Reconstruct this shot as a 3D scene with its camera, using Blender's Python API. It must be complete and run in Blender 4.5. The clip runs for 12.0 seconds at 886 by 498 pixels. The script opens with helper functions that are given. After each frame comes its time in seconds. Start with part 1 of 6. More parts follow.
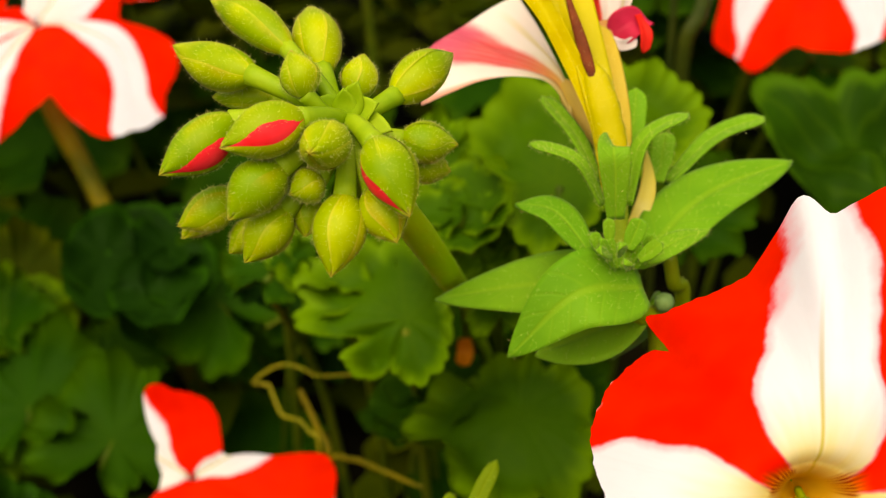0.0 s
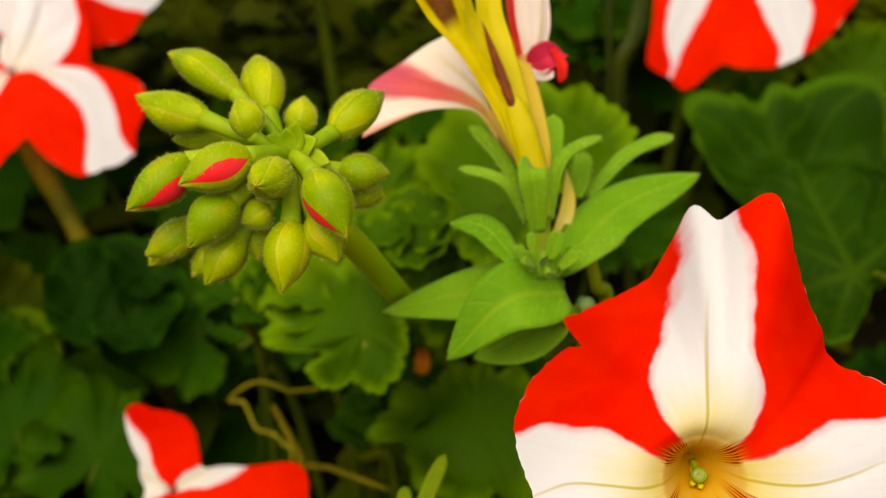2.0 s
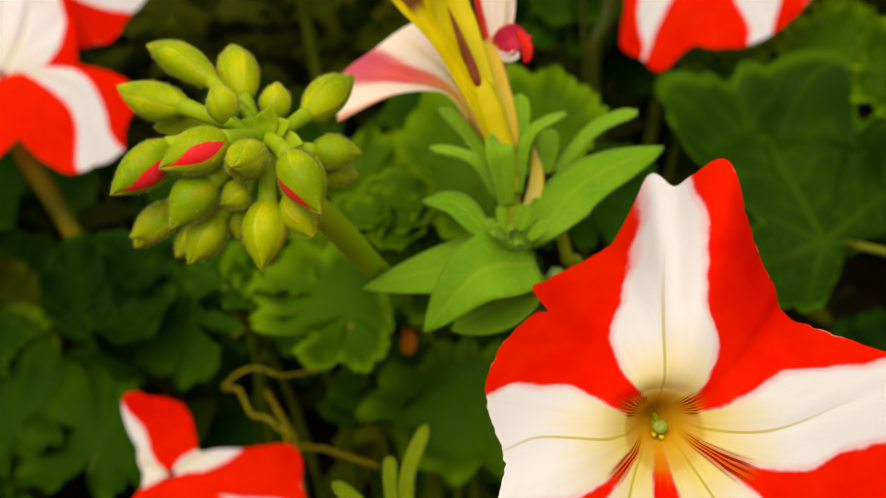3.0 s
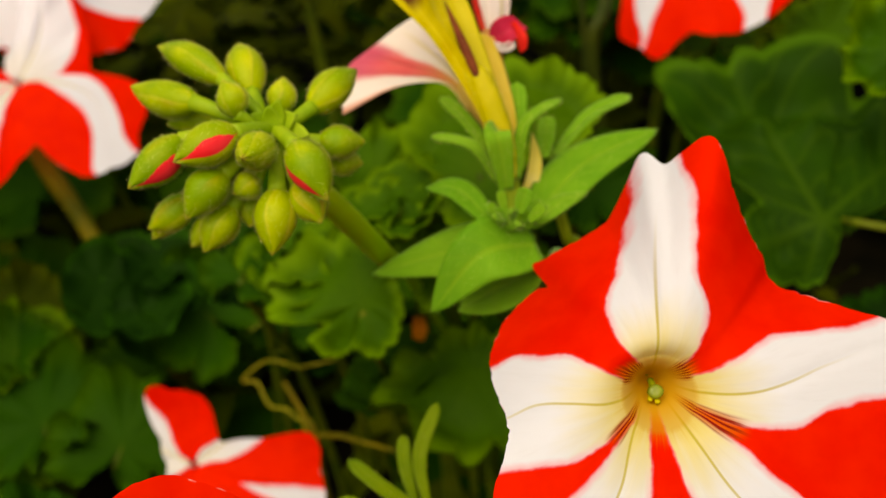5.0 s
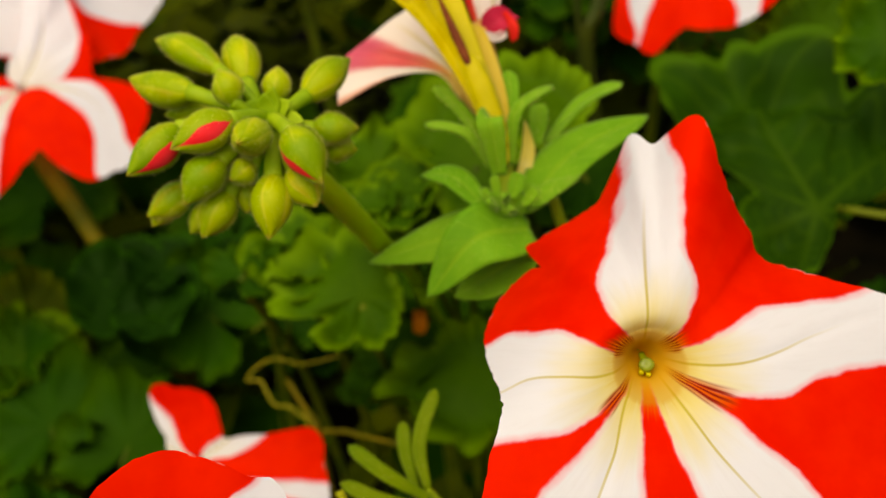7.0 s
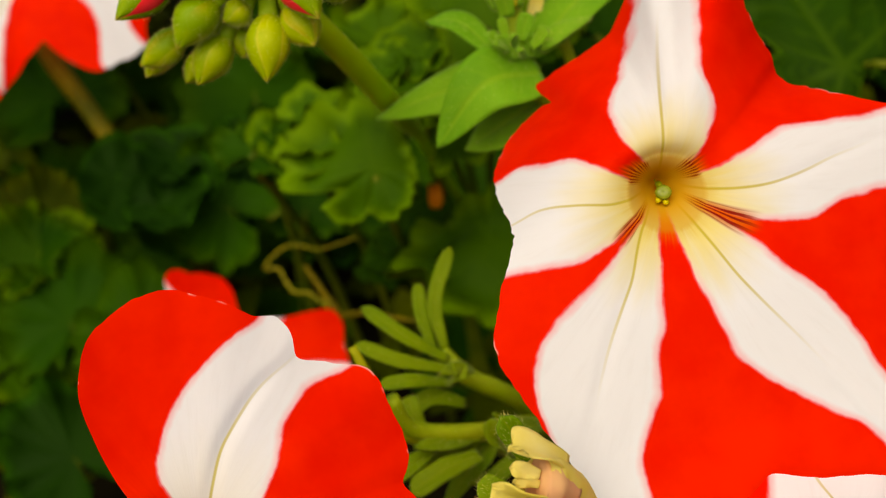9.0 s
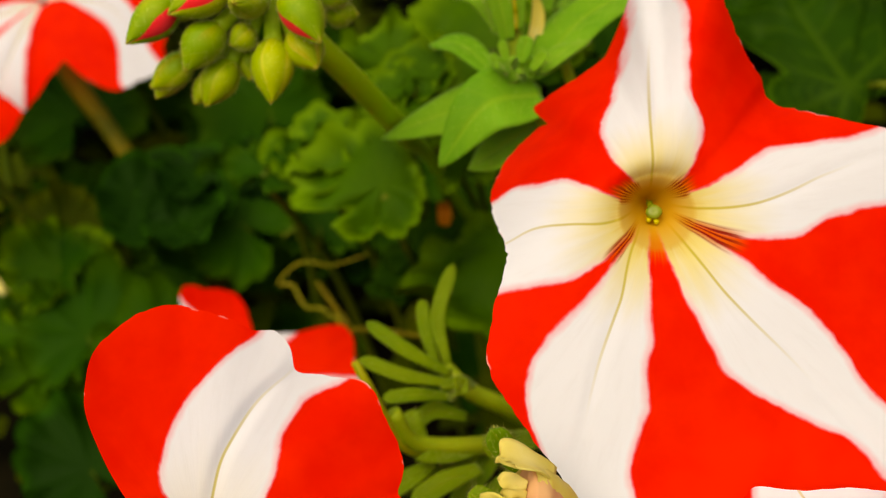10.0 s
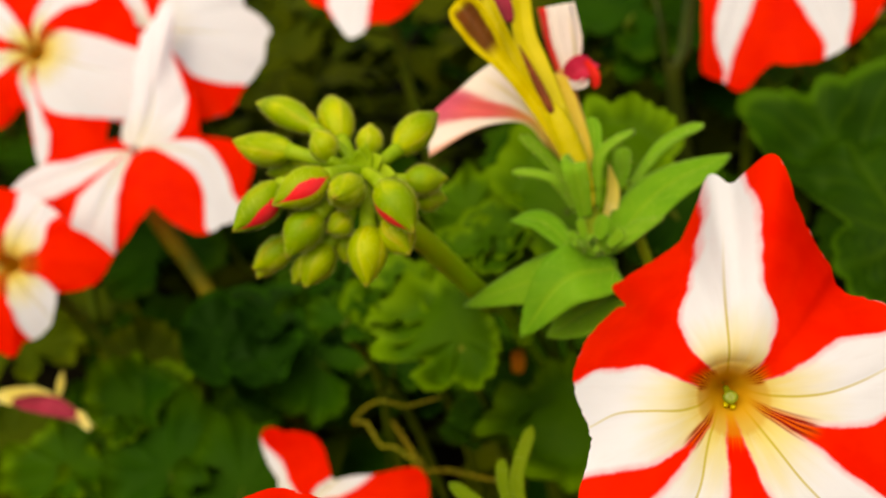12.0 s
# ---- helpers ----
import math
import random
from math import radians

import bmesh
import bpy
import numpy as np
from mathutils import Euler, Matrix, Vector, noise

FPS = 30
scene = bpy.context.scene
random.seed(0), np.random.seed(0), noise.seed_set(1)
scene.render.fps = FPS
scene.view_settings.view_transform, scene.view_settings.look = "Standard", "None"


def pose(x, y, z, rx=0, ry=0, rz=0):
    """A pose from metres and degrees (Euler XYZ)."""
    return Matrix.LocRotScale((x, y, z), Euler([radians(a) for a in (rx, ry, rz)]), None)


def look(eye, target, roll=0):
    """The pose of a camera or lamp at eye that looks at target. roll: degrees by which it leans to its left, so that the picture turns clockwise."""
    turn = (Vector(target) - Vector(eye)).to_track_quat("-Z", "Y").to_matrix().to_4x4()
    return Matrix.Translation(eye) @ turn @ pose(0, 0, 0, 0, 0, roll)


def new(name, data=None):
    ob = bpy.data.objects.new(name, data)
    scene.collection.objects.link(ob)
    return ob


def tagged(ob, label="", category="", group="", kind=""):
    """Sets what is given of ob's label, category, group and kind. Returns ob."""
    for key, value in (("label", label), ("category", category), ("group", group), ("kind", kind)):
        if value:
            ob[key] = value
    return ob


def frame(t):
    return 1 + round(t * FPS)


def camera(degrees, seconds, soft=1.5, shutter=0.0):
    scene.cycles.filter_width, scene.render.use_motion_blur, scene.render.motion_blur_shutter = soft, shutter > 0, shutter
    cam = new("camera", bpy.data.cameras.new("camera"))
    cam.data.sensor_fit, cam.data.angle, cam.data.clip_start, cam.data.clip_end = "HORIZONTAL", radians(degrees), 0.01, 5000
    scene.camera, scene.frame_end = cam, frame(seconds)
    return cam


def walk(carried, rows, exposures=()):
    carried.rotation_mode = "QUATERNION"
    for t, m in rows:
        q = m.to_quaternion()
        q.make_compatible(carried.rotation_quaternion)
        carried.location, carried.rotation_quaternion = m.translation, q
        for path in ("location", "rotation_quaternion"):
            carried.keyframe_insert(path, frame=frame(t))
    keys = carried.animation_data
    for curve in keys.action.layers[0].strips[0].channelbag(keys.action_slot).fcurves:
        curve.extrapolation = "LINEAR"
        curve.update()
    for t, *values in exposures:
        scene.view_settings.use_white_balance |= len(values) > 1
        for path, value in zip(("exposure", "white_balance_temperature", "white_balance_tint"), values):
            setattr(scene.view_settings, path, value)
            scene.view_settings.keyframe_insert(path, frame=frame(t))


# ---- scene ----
# A close look into a summer flower bed: striped petunias, a budding geranium and their leaves.
cam = camera(39.4, 12.0, soft=1.0)
# the lens: a small camera held close, so that the far leaves fall out of focus
cam.data.dof.use_dof = True
cam.data.dof.focus_distance = 0.184
cam.data.dof.aperture_fstop = 21.0
METRES, EYE, TILT, LEAN, TURN = 0.12, 0.30, -30.0, 0.0, 0.0
ROWS = [
    (0.0, 0.0000, -0.0000, 0.0000, -0.0000, -0.0000, -0.0000),
    (0.5, 0.0173, -0.0824, 0.0100, -0.5688, 0.5401, 0.7470),
    (1.0, 0.0388, -0.1369, 0.0215, -0.7185, 1.3121, 1.0241),
    (1.5, 0.0353, -0.1649, 0.0147, -0.5857, 1.3344, 1.4101),
    (2.0, 0.0649, -0.2068, -0.0073, -0.7699, 0.8770, 2.3798),
    (2.5, 0.0834, -0.2521, -0.0378, -0.7434, 0.6118, 3.6475),
    (3.0, 0.1037, -0.2942, -0.0451, -0.7577, 0.7098, 4.2130),
    (3.2, 0.1096, -0.2918, -0.0514, -0.5374, 0.9952, 4.7766),
    (4.8, 0.1072, -0.3605, -0.0856, -0.2431, 1.1219, 6.0155),
    (5.0, 0.1191, -0.3825, -0.0759, -0.0194, 0.7891, 5.9588),
    (5.5, 0.0864, -0.4286, -0.0796, -0.7070, 0.7352, 6.0797),
    (6.0, 0.1019, -0.4337, -0.0872, -0.4327, 0.8240, 6.0906),
    (6.5, 0.0885, -0.4210, -0.0968, -0.7608, 1.0210, 6.0557),
    (7.0, 0.1341, -0.4156, -0.1291, 0.3344, 1.5019, 6.8782),
    (7.2, 0.1619, -0.4262, -0.1469, 1.1154, 1.4344, 7.0049),
    (8.8, 0.1357, -0.3369, -0.2421, 1.1403, -1.7099, 8.8005),
    (9.0, 0.1457, -0.3421, -0.2585, 1.6437, -1.8118, 8.8994),
    (9.5, 0.1588, -0.3686, -0.2709, 2.2261, -1.7267, 8.8204),
    (10.0, 0.1870, -0.3916, -0.2620, 2.8060, -0.8714, 8.7251),
    (10.5, 0.1655, -0.3801, -0.2299, 3.4800, 0.2505, 8.6527),
    (11.0, 0.1799, -0.3945, -0.1932, 3.9497, 1.4296, 8.1972),
    (11.5, 0.1723, -0.4470, -0.1684, 4.7756, 2.8154, 8.7447),
    (12.0, 0.1659, -0.5094, -0.1311, 5.3939, 4.0560, 8.4752),
]
BED = pose(0, 0, EYE, TILT, LEAN, TURN)
walk(cam, [(t, BED @ pose(METRES * x, METRES * y, METRES * z, 90 + pitch, roll, yaw)) for t, x, y, z, yaw, pitch, roll in ROWS],
     [(t, stops, 8200, 10) for t, stops in ((0.0, 0.50), (0.5, 0.43), (1.5, 0.33), (3.0, 0.11), (5.0, 0.12), (7.0, 0.12), (9.0, 0.10), (9.6, 0.09), (10.5, 0.25), (11.2, 0.23), (12.0, 0.22))])

# ---- light: a bright, hazy sky and a veiled sun high behind the camera ----
world = bpy.data.worlds.new("sky")
scene.world = world
world.use_nodes = True
wn = world.node_tree
sky = wn.nodes.new("ShaderNodeTexSky")
sky.sky_type = "NISHITA"
sky.sun_disc = False
sky.sun_elevation = radians(62)
sky.sun_rotation = radians(201)
sky.air_density = 0.7
sky.dust_density = 5.0
sky.ozone_density = 0.5
back = wn.nodes["Background"]
back.inputs["Strength"].default_value = 0.13
wn.links.new(sky.outputs[0], back.inputs["Color"])
sun_data = bpy.data.lights.new("sun", "SUN")
sun_data.energy = 1.75
sun_data.angle = radians(80)
sun_data.color = (1.0, 0.93, 0.76)
sun = new("sun", sun_data)
sun.matrix_world = look((-0.30, -0.80, 1.60), (0, 0, 0))


# ---- bed coordinates: x to the right, y into the bed, z up the slope of view; one unit is 0.12 m ----
def P(p):
    return BED @ (Vector(p) * METRES)


def D(v):
    return (BED.to_3x3() @ Vector(v)).normalized()


def plane(origin, normal, up=(0, 0, 1)):
    """The world matrix of a flat thing: its z along normal, its y along up."""
    z = D(normal)
    y = D(up)
    x = y.cross(z).normalized()
    y = z.cross(x)
    m = Matrix((x, y, z)).transposed().to_4x4()
    m.translation = P(origin)
    return m


# ---- things and parts ----
BASE = {}


def thing(name, origin, label, category, group="", kind=""):
    ob = new(name)
    ob.empty_display_size = 0.01
    ob.location = origin
    BASE[ob.name] = Vector(origin)
    return tagged(ob, label, category, group, kind)


def part(name, verts, faces, material, parent=None, label="", attrs=None, sharp=False):
    """One mesh from world coordinates, under a thing or a part."""
    v = np.asarray(verts, dtype=float)
    base = BASE[parent.name] if parent else Vector((0, 0, 0))
    me = bpy.data.meshes.new(name)
    me.from_pydata((v - np.array(base)).tolist(), [], faces)
    if not sharp:
        me.polygons.foreach_set("use_smooth", [True] * len(me.polygons))
    for key, values in (attrs or {}).items():
        at = me.attributes.new(key, "FLOAT", "POINT")
        at.data.foreach_set("value", np.asarray(values, dtype=np.float32))
    me.materials.append(material)
    me.update()
    ob = new(name, me)
    if parent:
        ob.parent = parent
        BASE[ob.name] = base
    if label:
        ob["label"] = label
    return ob


def grid(nu, nv, wrap=False, start=0):
    """Quads over nu rows of nv points; wrap joins each row's ends."""
    out = []
    for i in range(nu - 1):
        for j in range(nv if wrap else nv - 1):
            k = (j + 1) % nv
            out.append((start + i * nv + j, start + i * nv + k, start + (i + 1) * nv + k, start + (i + 1) * nv + j))
    return out


def spline(points, n):
    """n points along a smooth curve through points."""
    p = [Vector(q) for q in points]
    if len(p) == 2:
        return [p[0].lerp(p[1], i / (n - 1)) for i in range(n)]
    p = [p[0] * 2 - p[1]] + p + [p[-1] * 2 - p[-2]]
    out = []
    for i in range(n):
        s = i / (n - 1) * (len(p) - 3)
        k = min(int(s), len(p) - 4)
        t = s - k
        a, b, c, d = p[k:k + 4]
        out.append(0.5 * (2 * b + (c - a) * t + (2 * a - 5 * b + 4 * c - d) * t * t + (3 * b - a - 3 * c + d) * t ** 3))
    return out


def stalk(points, radii, n=18, m=10, lump=0.04, seed=0, caps=True):
    """A round stalk through world points; radii in metres from start to end."""
    c = spline(points, n)
    rnd = random.Random(seed)
    verts, along, round_ = [], [], []
    side = None
    for i, q in enumerate(c):
        way = (c[min(i + 1, n - 1)] - c[max(i - 1, 0)]).normalized()
        if side is None:
            side = way.orthogonal().normalized()
        side = (side - way * side.dot(way)).normalized()
        other = way.cross(side)
        s = i / (n - 1) * (len(radii) - 1)
        k = min(int(s), len(radii) - 2)
        r = radii[k] + (radii[k + 1] - radii[k]) * (s - k)
        for j in range(m):
            a = j / m * math.tau
            rr = r * (1 + lump * math.sin(3 * a + seed) + lump * rnd.uniform(-0.5, 0.5))
            verts.append(q + (side * math.cos(a) + other * math.sin(a)) * rr)
            along.append(i / (n - 1))
            round_.append(j / m)
    faces = grid(n, m, True)
    if caps:
        faces.append(tuple(range(m - 1, -1, -1)))
        faces.append(tuple(range((n - 1) * m, n * m)))
    return verts, faces, {"along": along, "round": round_}


SHAPES = {
    "lance": lambda s: max(0.0, math.sin(math.pi * min(1.0, s * 0.97 + 0.03) ** 0.85)) ** 0.8,
    "ovate": lambda s: max(0.0, math.sin(math.pi * min(1.0, s * 0.96 + 0.04) ** 0.62)) ** 0.75,
    "strap": lambda s: (0.55 + 0.45 * min(1.0, s * 2.2)) * (1.0 if s < 0.8 else math.sqrt(max(0.0, 1 - ((s - 0.8) / 0.2) ** 2))),
    "fan": lambda s: 0.12 + 0.88 * s ** 1.1,
    "spoon": lambda s: (0.42 + 0.58 / (1 + math.exp(-(s - 0.66) * 22))) * (1.0 if s < 0.86 else math.sqrt(max(0.0, 1 - ((s - 0.86) / 0.14) ** 2))),
    "boat": lambda s: (0.7 + 0.3 * math.sin(math.pi * s)) * (1.0 if s < 0.85 else math.sqrt(max(0.0, 1 - ((s - 0.85) / 0.15) ** 2))),
}


def blade(points, width, facing, shape="lance", fold=0.15, thick=0.0004, n=18, m=9, wave=0.0, seed=0, twist=0.0, frill=0.0, dome=0.0, slant=0.0):
    """A leaf or petal with thickness along a curve; facing is the way its upper face looks. width is its half width."""
    c = spline(points, n)
    facing = Vector(facing).normalized()
    rnd = random.Random(seed)
    ph = rnd.uniform(0, 6)
    upper, lower, across, along = [], [], [], []
    for i, q in enumerate(c):
        s = i / (n - 1)
        way = (c[min(i + 1, n - 1)] - c[max(i - 1, 0)]).normalized()
        side = way.cross(facing)
        side = side.normalized() if side.length > 1e-4 else way.orthogonal().normalized()
        up = side.cross(way)
        if twist:
            a = twist * s
            side, up = side * math.cos(a) + up * math.sin(a), up * math.cos(a) - side * math.sin(a)
        w = max(width * SHAPES[shape](s), width * 0.02)
        for j in range(m):
            a = -1 + 2 * j / (m - 1)
            edge = 1 - a * a
            lift = fold * w * (abs(a) ** 1.4) + wave * width * math.sin(s * 9 + ph + 1.5 * a) * abs(a)
            tip = frill * width * (math.sin(a * 7 + ph) + 0.6 * math.sin(a * 13 + 2 * ph)) * s ** 4 - (dome * a * a + slant * a) * width * s ** 3
            spot = q + side * (a * w) + up * lift + way * tip
            h = thick * (0.25 + 0.75 * edge)
            upper.append(spot + up * h)
            lower.append(spot - up * h)
            across.append(a)
            along.append(s)
    k = n * m
    faces = grid(n, m) + [tuple(reversed(f)) for f in grid(n, m, start=k)]
    for i in range(n - 1):
        for j, flip in ((0, False), (m - 1, True)):
            f = (i * m + j, (i + 1) * m + j, k + (i + 1) * m + j, k + i * m + j)
            faces.append(tuple(reversed(f)) if flip else f)
    for i, flip in ((0, True), (n - 1, False)):
        for j in range(m - 1):
            f = (i * m + j, i * m + j + 1, k + i * m + j + 1, k + i * m + j)
            faces.append(tuple(reversed(f)) if flip else f)
    return upper + lower, faces, {"across": across * 2, "along": along * 2}


def limp(rays, n=36, m=40, thick=0.0003, wave=0.0, seed=0):
    """A limp petal laid over a few lines that spread from its foot to its rim, with thickness."""
    lines = [spline([P(q) for q in line], n) for line in rays]
    rnd = random.Random(seed)
    ph = rnd.uniform(0, 6)
    upper, across, along = [], [], []
    for i in range(n):
        s = i / (n - 1)
        row = spline([line[i] for line in lines], m)
        for j, q in enumerate(row):
            a = -1 + 2 * j / (m - 1)
            upper.append(q + D((0.2, 1, 0.3)) * (METRES * wave * s * (math.sin(5 * a + 3 * s + ph) + 0.5 * math.sin(13 * a - 4 * s) + 0.4 * s ** 3 * math.sin(19 * a + ph))))
            across.append(a)
            along.append(s)
    lower = [q + D((0, 1, 0)) * thick for q in upper]
    k = n * m
    faces = grid(n, m) + [tuple(reversed(f)) for f in grid(n, m, start=k)]
    for i in range(n - 1):
        for j in (0, m - 1):
            faces.append((i * m + j, (i + 1) * m + j, k + (i + 1) * m + j, k + i * m + j))
    for j in range(m - 1):
        faces.append(((n - 1) * m + j, (n - 1) * m + j + 1, k + (n - 1) * m + j + 1, k + (n - 1) * m + j))
    return upper + lower, faces, {"across": across * 2, "along": along * 2}


def fuzz(verts, faces, count, length, seed, rise=0.6):
    """Fine hairs standing on a surface: narrow three-cornered slivers in one mesh."""
    rnd = np.random.RandomState(seed)
    v = np.array([tuple(q) for q in verts])
    f = np.array([q[:4] for q in faces if len(q) == 4])
    a, b, c, d = v[f[:, 0]], v[f[:, 1]], v[f[:, 2]], v[f[:, 3]]
    nor = np.cross(c - a, d - b)
    size = np.linalg.norm(nor, axis=1)
    ok = size > 1e-14
    f, a, b, c, d, nor, size = f[ok], a[ok], b[ok], c[ok], d[ok], nor[ok], size[ok]
    which = np.searchsorted(np.cumsum(size) / size.sum(), rnd.rand(count))
    which = np.minimum(which, len(f) - 1)
    s, t = rnd.rand(count, 1), rnd.rand(count, 1)
    root = (a[which] * (1 - s) + b[which] * s) * (1 - t) + (d[which] * (1 - s) + c[which] * s) * t
    n = nor[which] / size[which][:, None]
    lean = n + rnd.normal(0, 0.35, (count, 3))
    lean /= np.linalg.norm(lean, axis=1)[:, None]
    tip = root + lean * (length * (0.5 + rise * rnd.rand(count, 1)))
    side = np.cross(lean, rnd.normal(0, 1, (count, 3)))
    side /= np.linalg.norm(side, axis=1)[:, None]
    w = 0.000018
    hv = np.stack([root - side * w, root + side * w, tip], 1).reshape(-1, 3)
    return hv, [(3 * i, 3 * i + 1, 3 * i + 2) for i in range(count)]


def face(m, rim, stripes, throat, funnel, seed=0, tube=0.3, slant=(0.0, 0.0), nth=360, nr=56, jag=0.003, ruffle=0.003, crease=0.003, fold=0.0, calm=None, lip=None, dark=((0, 0.10),), nicks=(), ease=None, brow=0.0):
    """A petunia face with lobes of their own, in units of the bed. rim: degrees, radius and how far the margin bends back; stripes: for each
    lobe its lower edge, its vein and its upper edge as (radius, degrees). fold: how far one half of a lobe stands over the other;
    calm: degrees between which the throat has no dark veins; lip: degrees and radius where the margin rolls forward;
    dark: the degrees and radius that the dark veins of the throat reach;
    nicks: degrees, depth and breadth of tears in the margin; ease: degrees and breadth of a sinus that lies without a crease;
    brow: how sharply the upper lobe stands over the throat."""
    rnd = np.random.RandomState(seed)
    th = np.arange(nth) / nth * 360.0
    ang = np.array([r[0] for r in rim], float)
    order = np.argsort(ang)
    ang = np.concatenate([ang[order] - 360, ang[order], ang[order] + 360])
    kernel = np.exp(-(np.arange(-9, 10) * 360.0 / nth / 1.5) ** 2)
    kernel /= kernel.sum()

    def around(k):
        v = np.array([r[k] for r in rim], float)[order]
        v = np.interp(th, ang, np.concatenate([v, v, v]))
        return np.convolve(np.concatenate([v[-9:], v, v[:9]]), kernel, "valid")

    R, bend = around(1), around(2)
    broad = np.exp(-(np.arange(-nth // 8, nth // 8 + 1) * 360.0 / nth / 8.0) ** 2)
    half = len(broad) // 2
    bend = np.convolve(np.concatenate([bend[-half:], bend, bend[:half]]), broad / broad.sum(), "valid")[:nth]
    a = np.radians(th)
    ph = rnd.uniform(0, 6.28, 8)
    gentle = np.exp(-(np.arange(-half, half + 1) * 360.0 / nth / 5.0) ** 2)
    smooth = R
    if ease:
        flat = np.convolve(np.concatenate([R[-half:], R, R[:half]]), gentle / gentle.sum(), "valid")[:nth]
        smooth = R + (flat - R) * np.exp(-(((th - ease[0] + 180) % 360 - 180) / ease[1]) ** 4)
    R = R * (1 + jag * (np.sin(23 * a + ph[0]) + 0.8 * np.sin(41 * a + ph[1]) + 0.7 * np.sin(67 * a + ph[2]) + 0.6 * np.sin(109 * a + ph[3])))
    for at_, deep_, broad_ in nicks:
        R = R * (1 - deep_ * np.exp(-(((th - at_ + 180) % 360 - 180) / broad_) ** 2))
    s = (np.arange(nr) / (nr - 1))[:, None]
    q = np.minimum(1.0, s / 0.22)
    x = np.maximum(0.0, (s - 0.22) / 0.78)
    outer = s >= 0.22
    r = np.where(outer, throat + (R - throat) * x ** 1.15, throat * (0.015 + 0.985 * q))
    deep = np.where(outer, funnel * np.exp(-(np.maximum(0.0, r - throat) / (throat * (0.75 - 0.5 * brow * np.exp(-((th - 92.0) / 52.0) ** 4)))) ** 1.2), funnel + tube * (1 - q) ** 1.3)
    e = np.clip((r - throat) / (smooth - throat), 0, 1.1)
    z = -deep - np.where(outer, bend * e ** 1.9, 0)
    z = z + np.where(outer, ruffle * e ** 2 * (np.sin(5 * a + ph[4]) + 0.8 * np.sin(9 * a + ph[5]) + 0.6 * np.sin(17 * a + ph[6])), 0)
    if lip:
        z = z + 0.35 * np.maximum(0.0, r - lip[1]) * np.exp(-(((th - lip[0] + 180) % 360 - 180) / 22.0) ** 2)
    white = np.full(r.shape, -1.0)
    mid = np.full(r.shape, 1.0)
    lobe = np.ones(r.shape)
    for low, vein, high in stripes:
        c = vein[0][1]

        def edge(line):
            line = sorted(line)
            at_r, deg = [p[0] for p in line], [(p[1] - c + 180) % 360 - 180 for p in line]
            return sum(np.interp(r + k, at_r, deg) for k in (-0.014, -0.007, 0.0, 0.007, 0.014)) / 5

        d = (th - c + 180) % 360 - 180 + 0 * r
        lo, ve, hi = edge(low), edge(vein), edge(high)
        inside = np.radians(np.minimum(d - lo, hi - d)) * r
        near = inside > white
        white = np.where(near, inside, white)
        mid = np.where(near, np.radians(d - ve) * r, mid)
        part_ = np.where(d > ve, (d - ve) / np.maximum(1.0, hi - ve), (ve - d) / np.maximum(1.0, ve - lo))
        lobe = np.minimum(lobe, np.clip(part_, 0, 1))
        off = np.radians(d - ve) * r
        z = z - np.where(outer, crease * 1.6 * np.exp(-(off / 0.010) ** 2) * np.sin(np.pi * np.clip(0.1 + 0.85 * e, 0, 1)), 0)
        z = z + np.where(outer & (np.abs(d) < 60), fold * np.tanh(off / 0.012) * np.exp(-(off / 0.08) ** 2) * e, 0)
    if calm:
        lobe = np.where((th > calm[0]) & (th < calm[1]), lobe * 0.5, lobe)
    reach = np.full(nth, 0.0) if len(dark) > 1 else np.full(nth, dark[0][1])
    for at_, far in dark if len(dark) > 1 else ():
        reach = np.maximum(reach, far * np.exp(-(((th - at_ + 180) % 360 - 180) / 34.0) ** 2))
    px, py = r * np.cos(a) + slant[0] * deep, r * np.sin(a) + slant[1] * deep
    rho = np.where(outer, r, throat - 0.2 * (1 - q))
    turn = np.broadcast_to(th / 360.0, r.shape)
    at = np.stack([px, py, z, np.ones(r.shape)], -1).reshape(-1, 4) * np.array([METRES, METRES, METRES, 1.0])
    out = (at @ np.array(m).T)[:, :3]
    return out, grid(nr, nth, True), {"stripe": white.ravel(), "rho": rho.ravel(), "mid": mid.ravel(), "turn": turn.ravel(), "lobe": lobe.ravel(), "reach": np.broadcast_to(reach, r.shape).ravel(), "brink": (np.where(outer, x, 0.0) + 0 * r).ravel()}


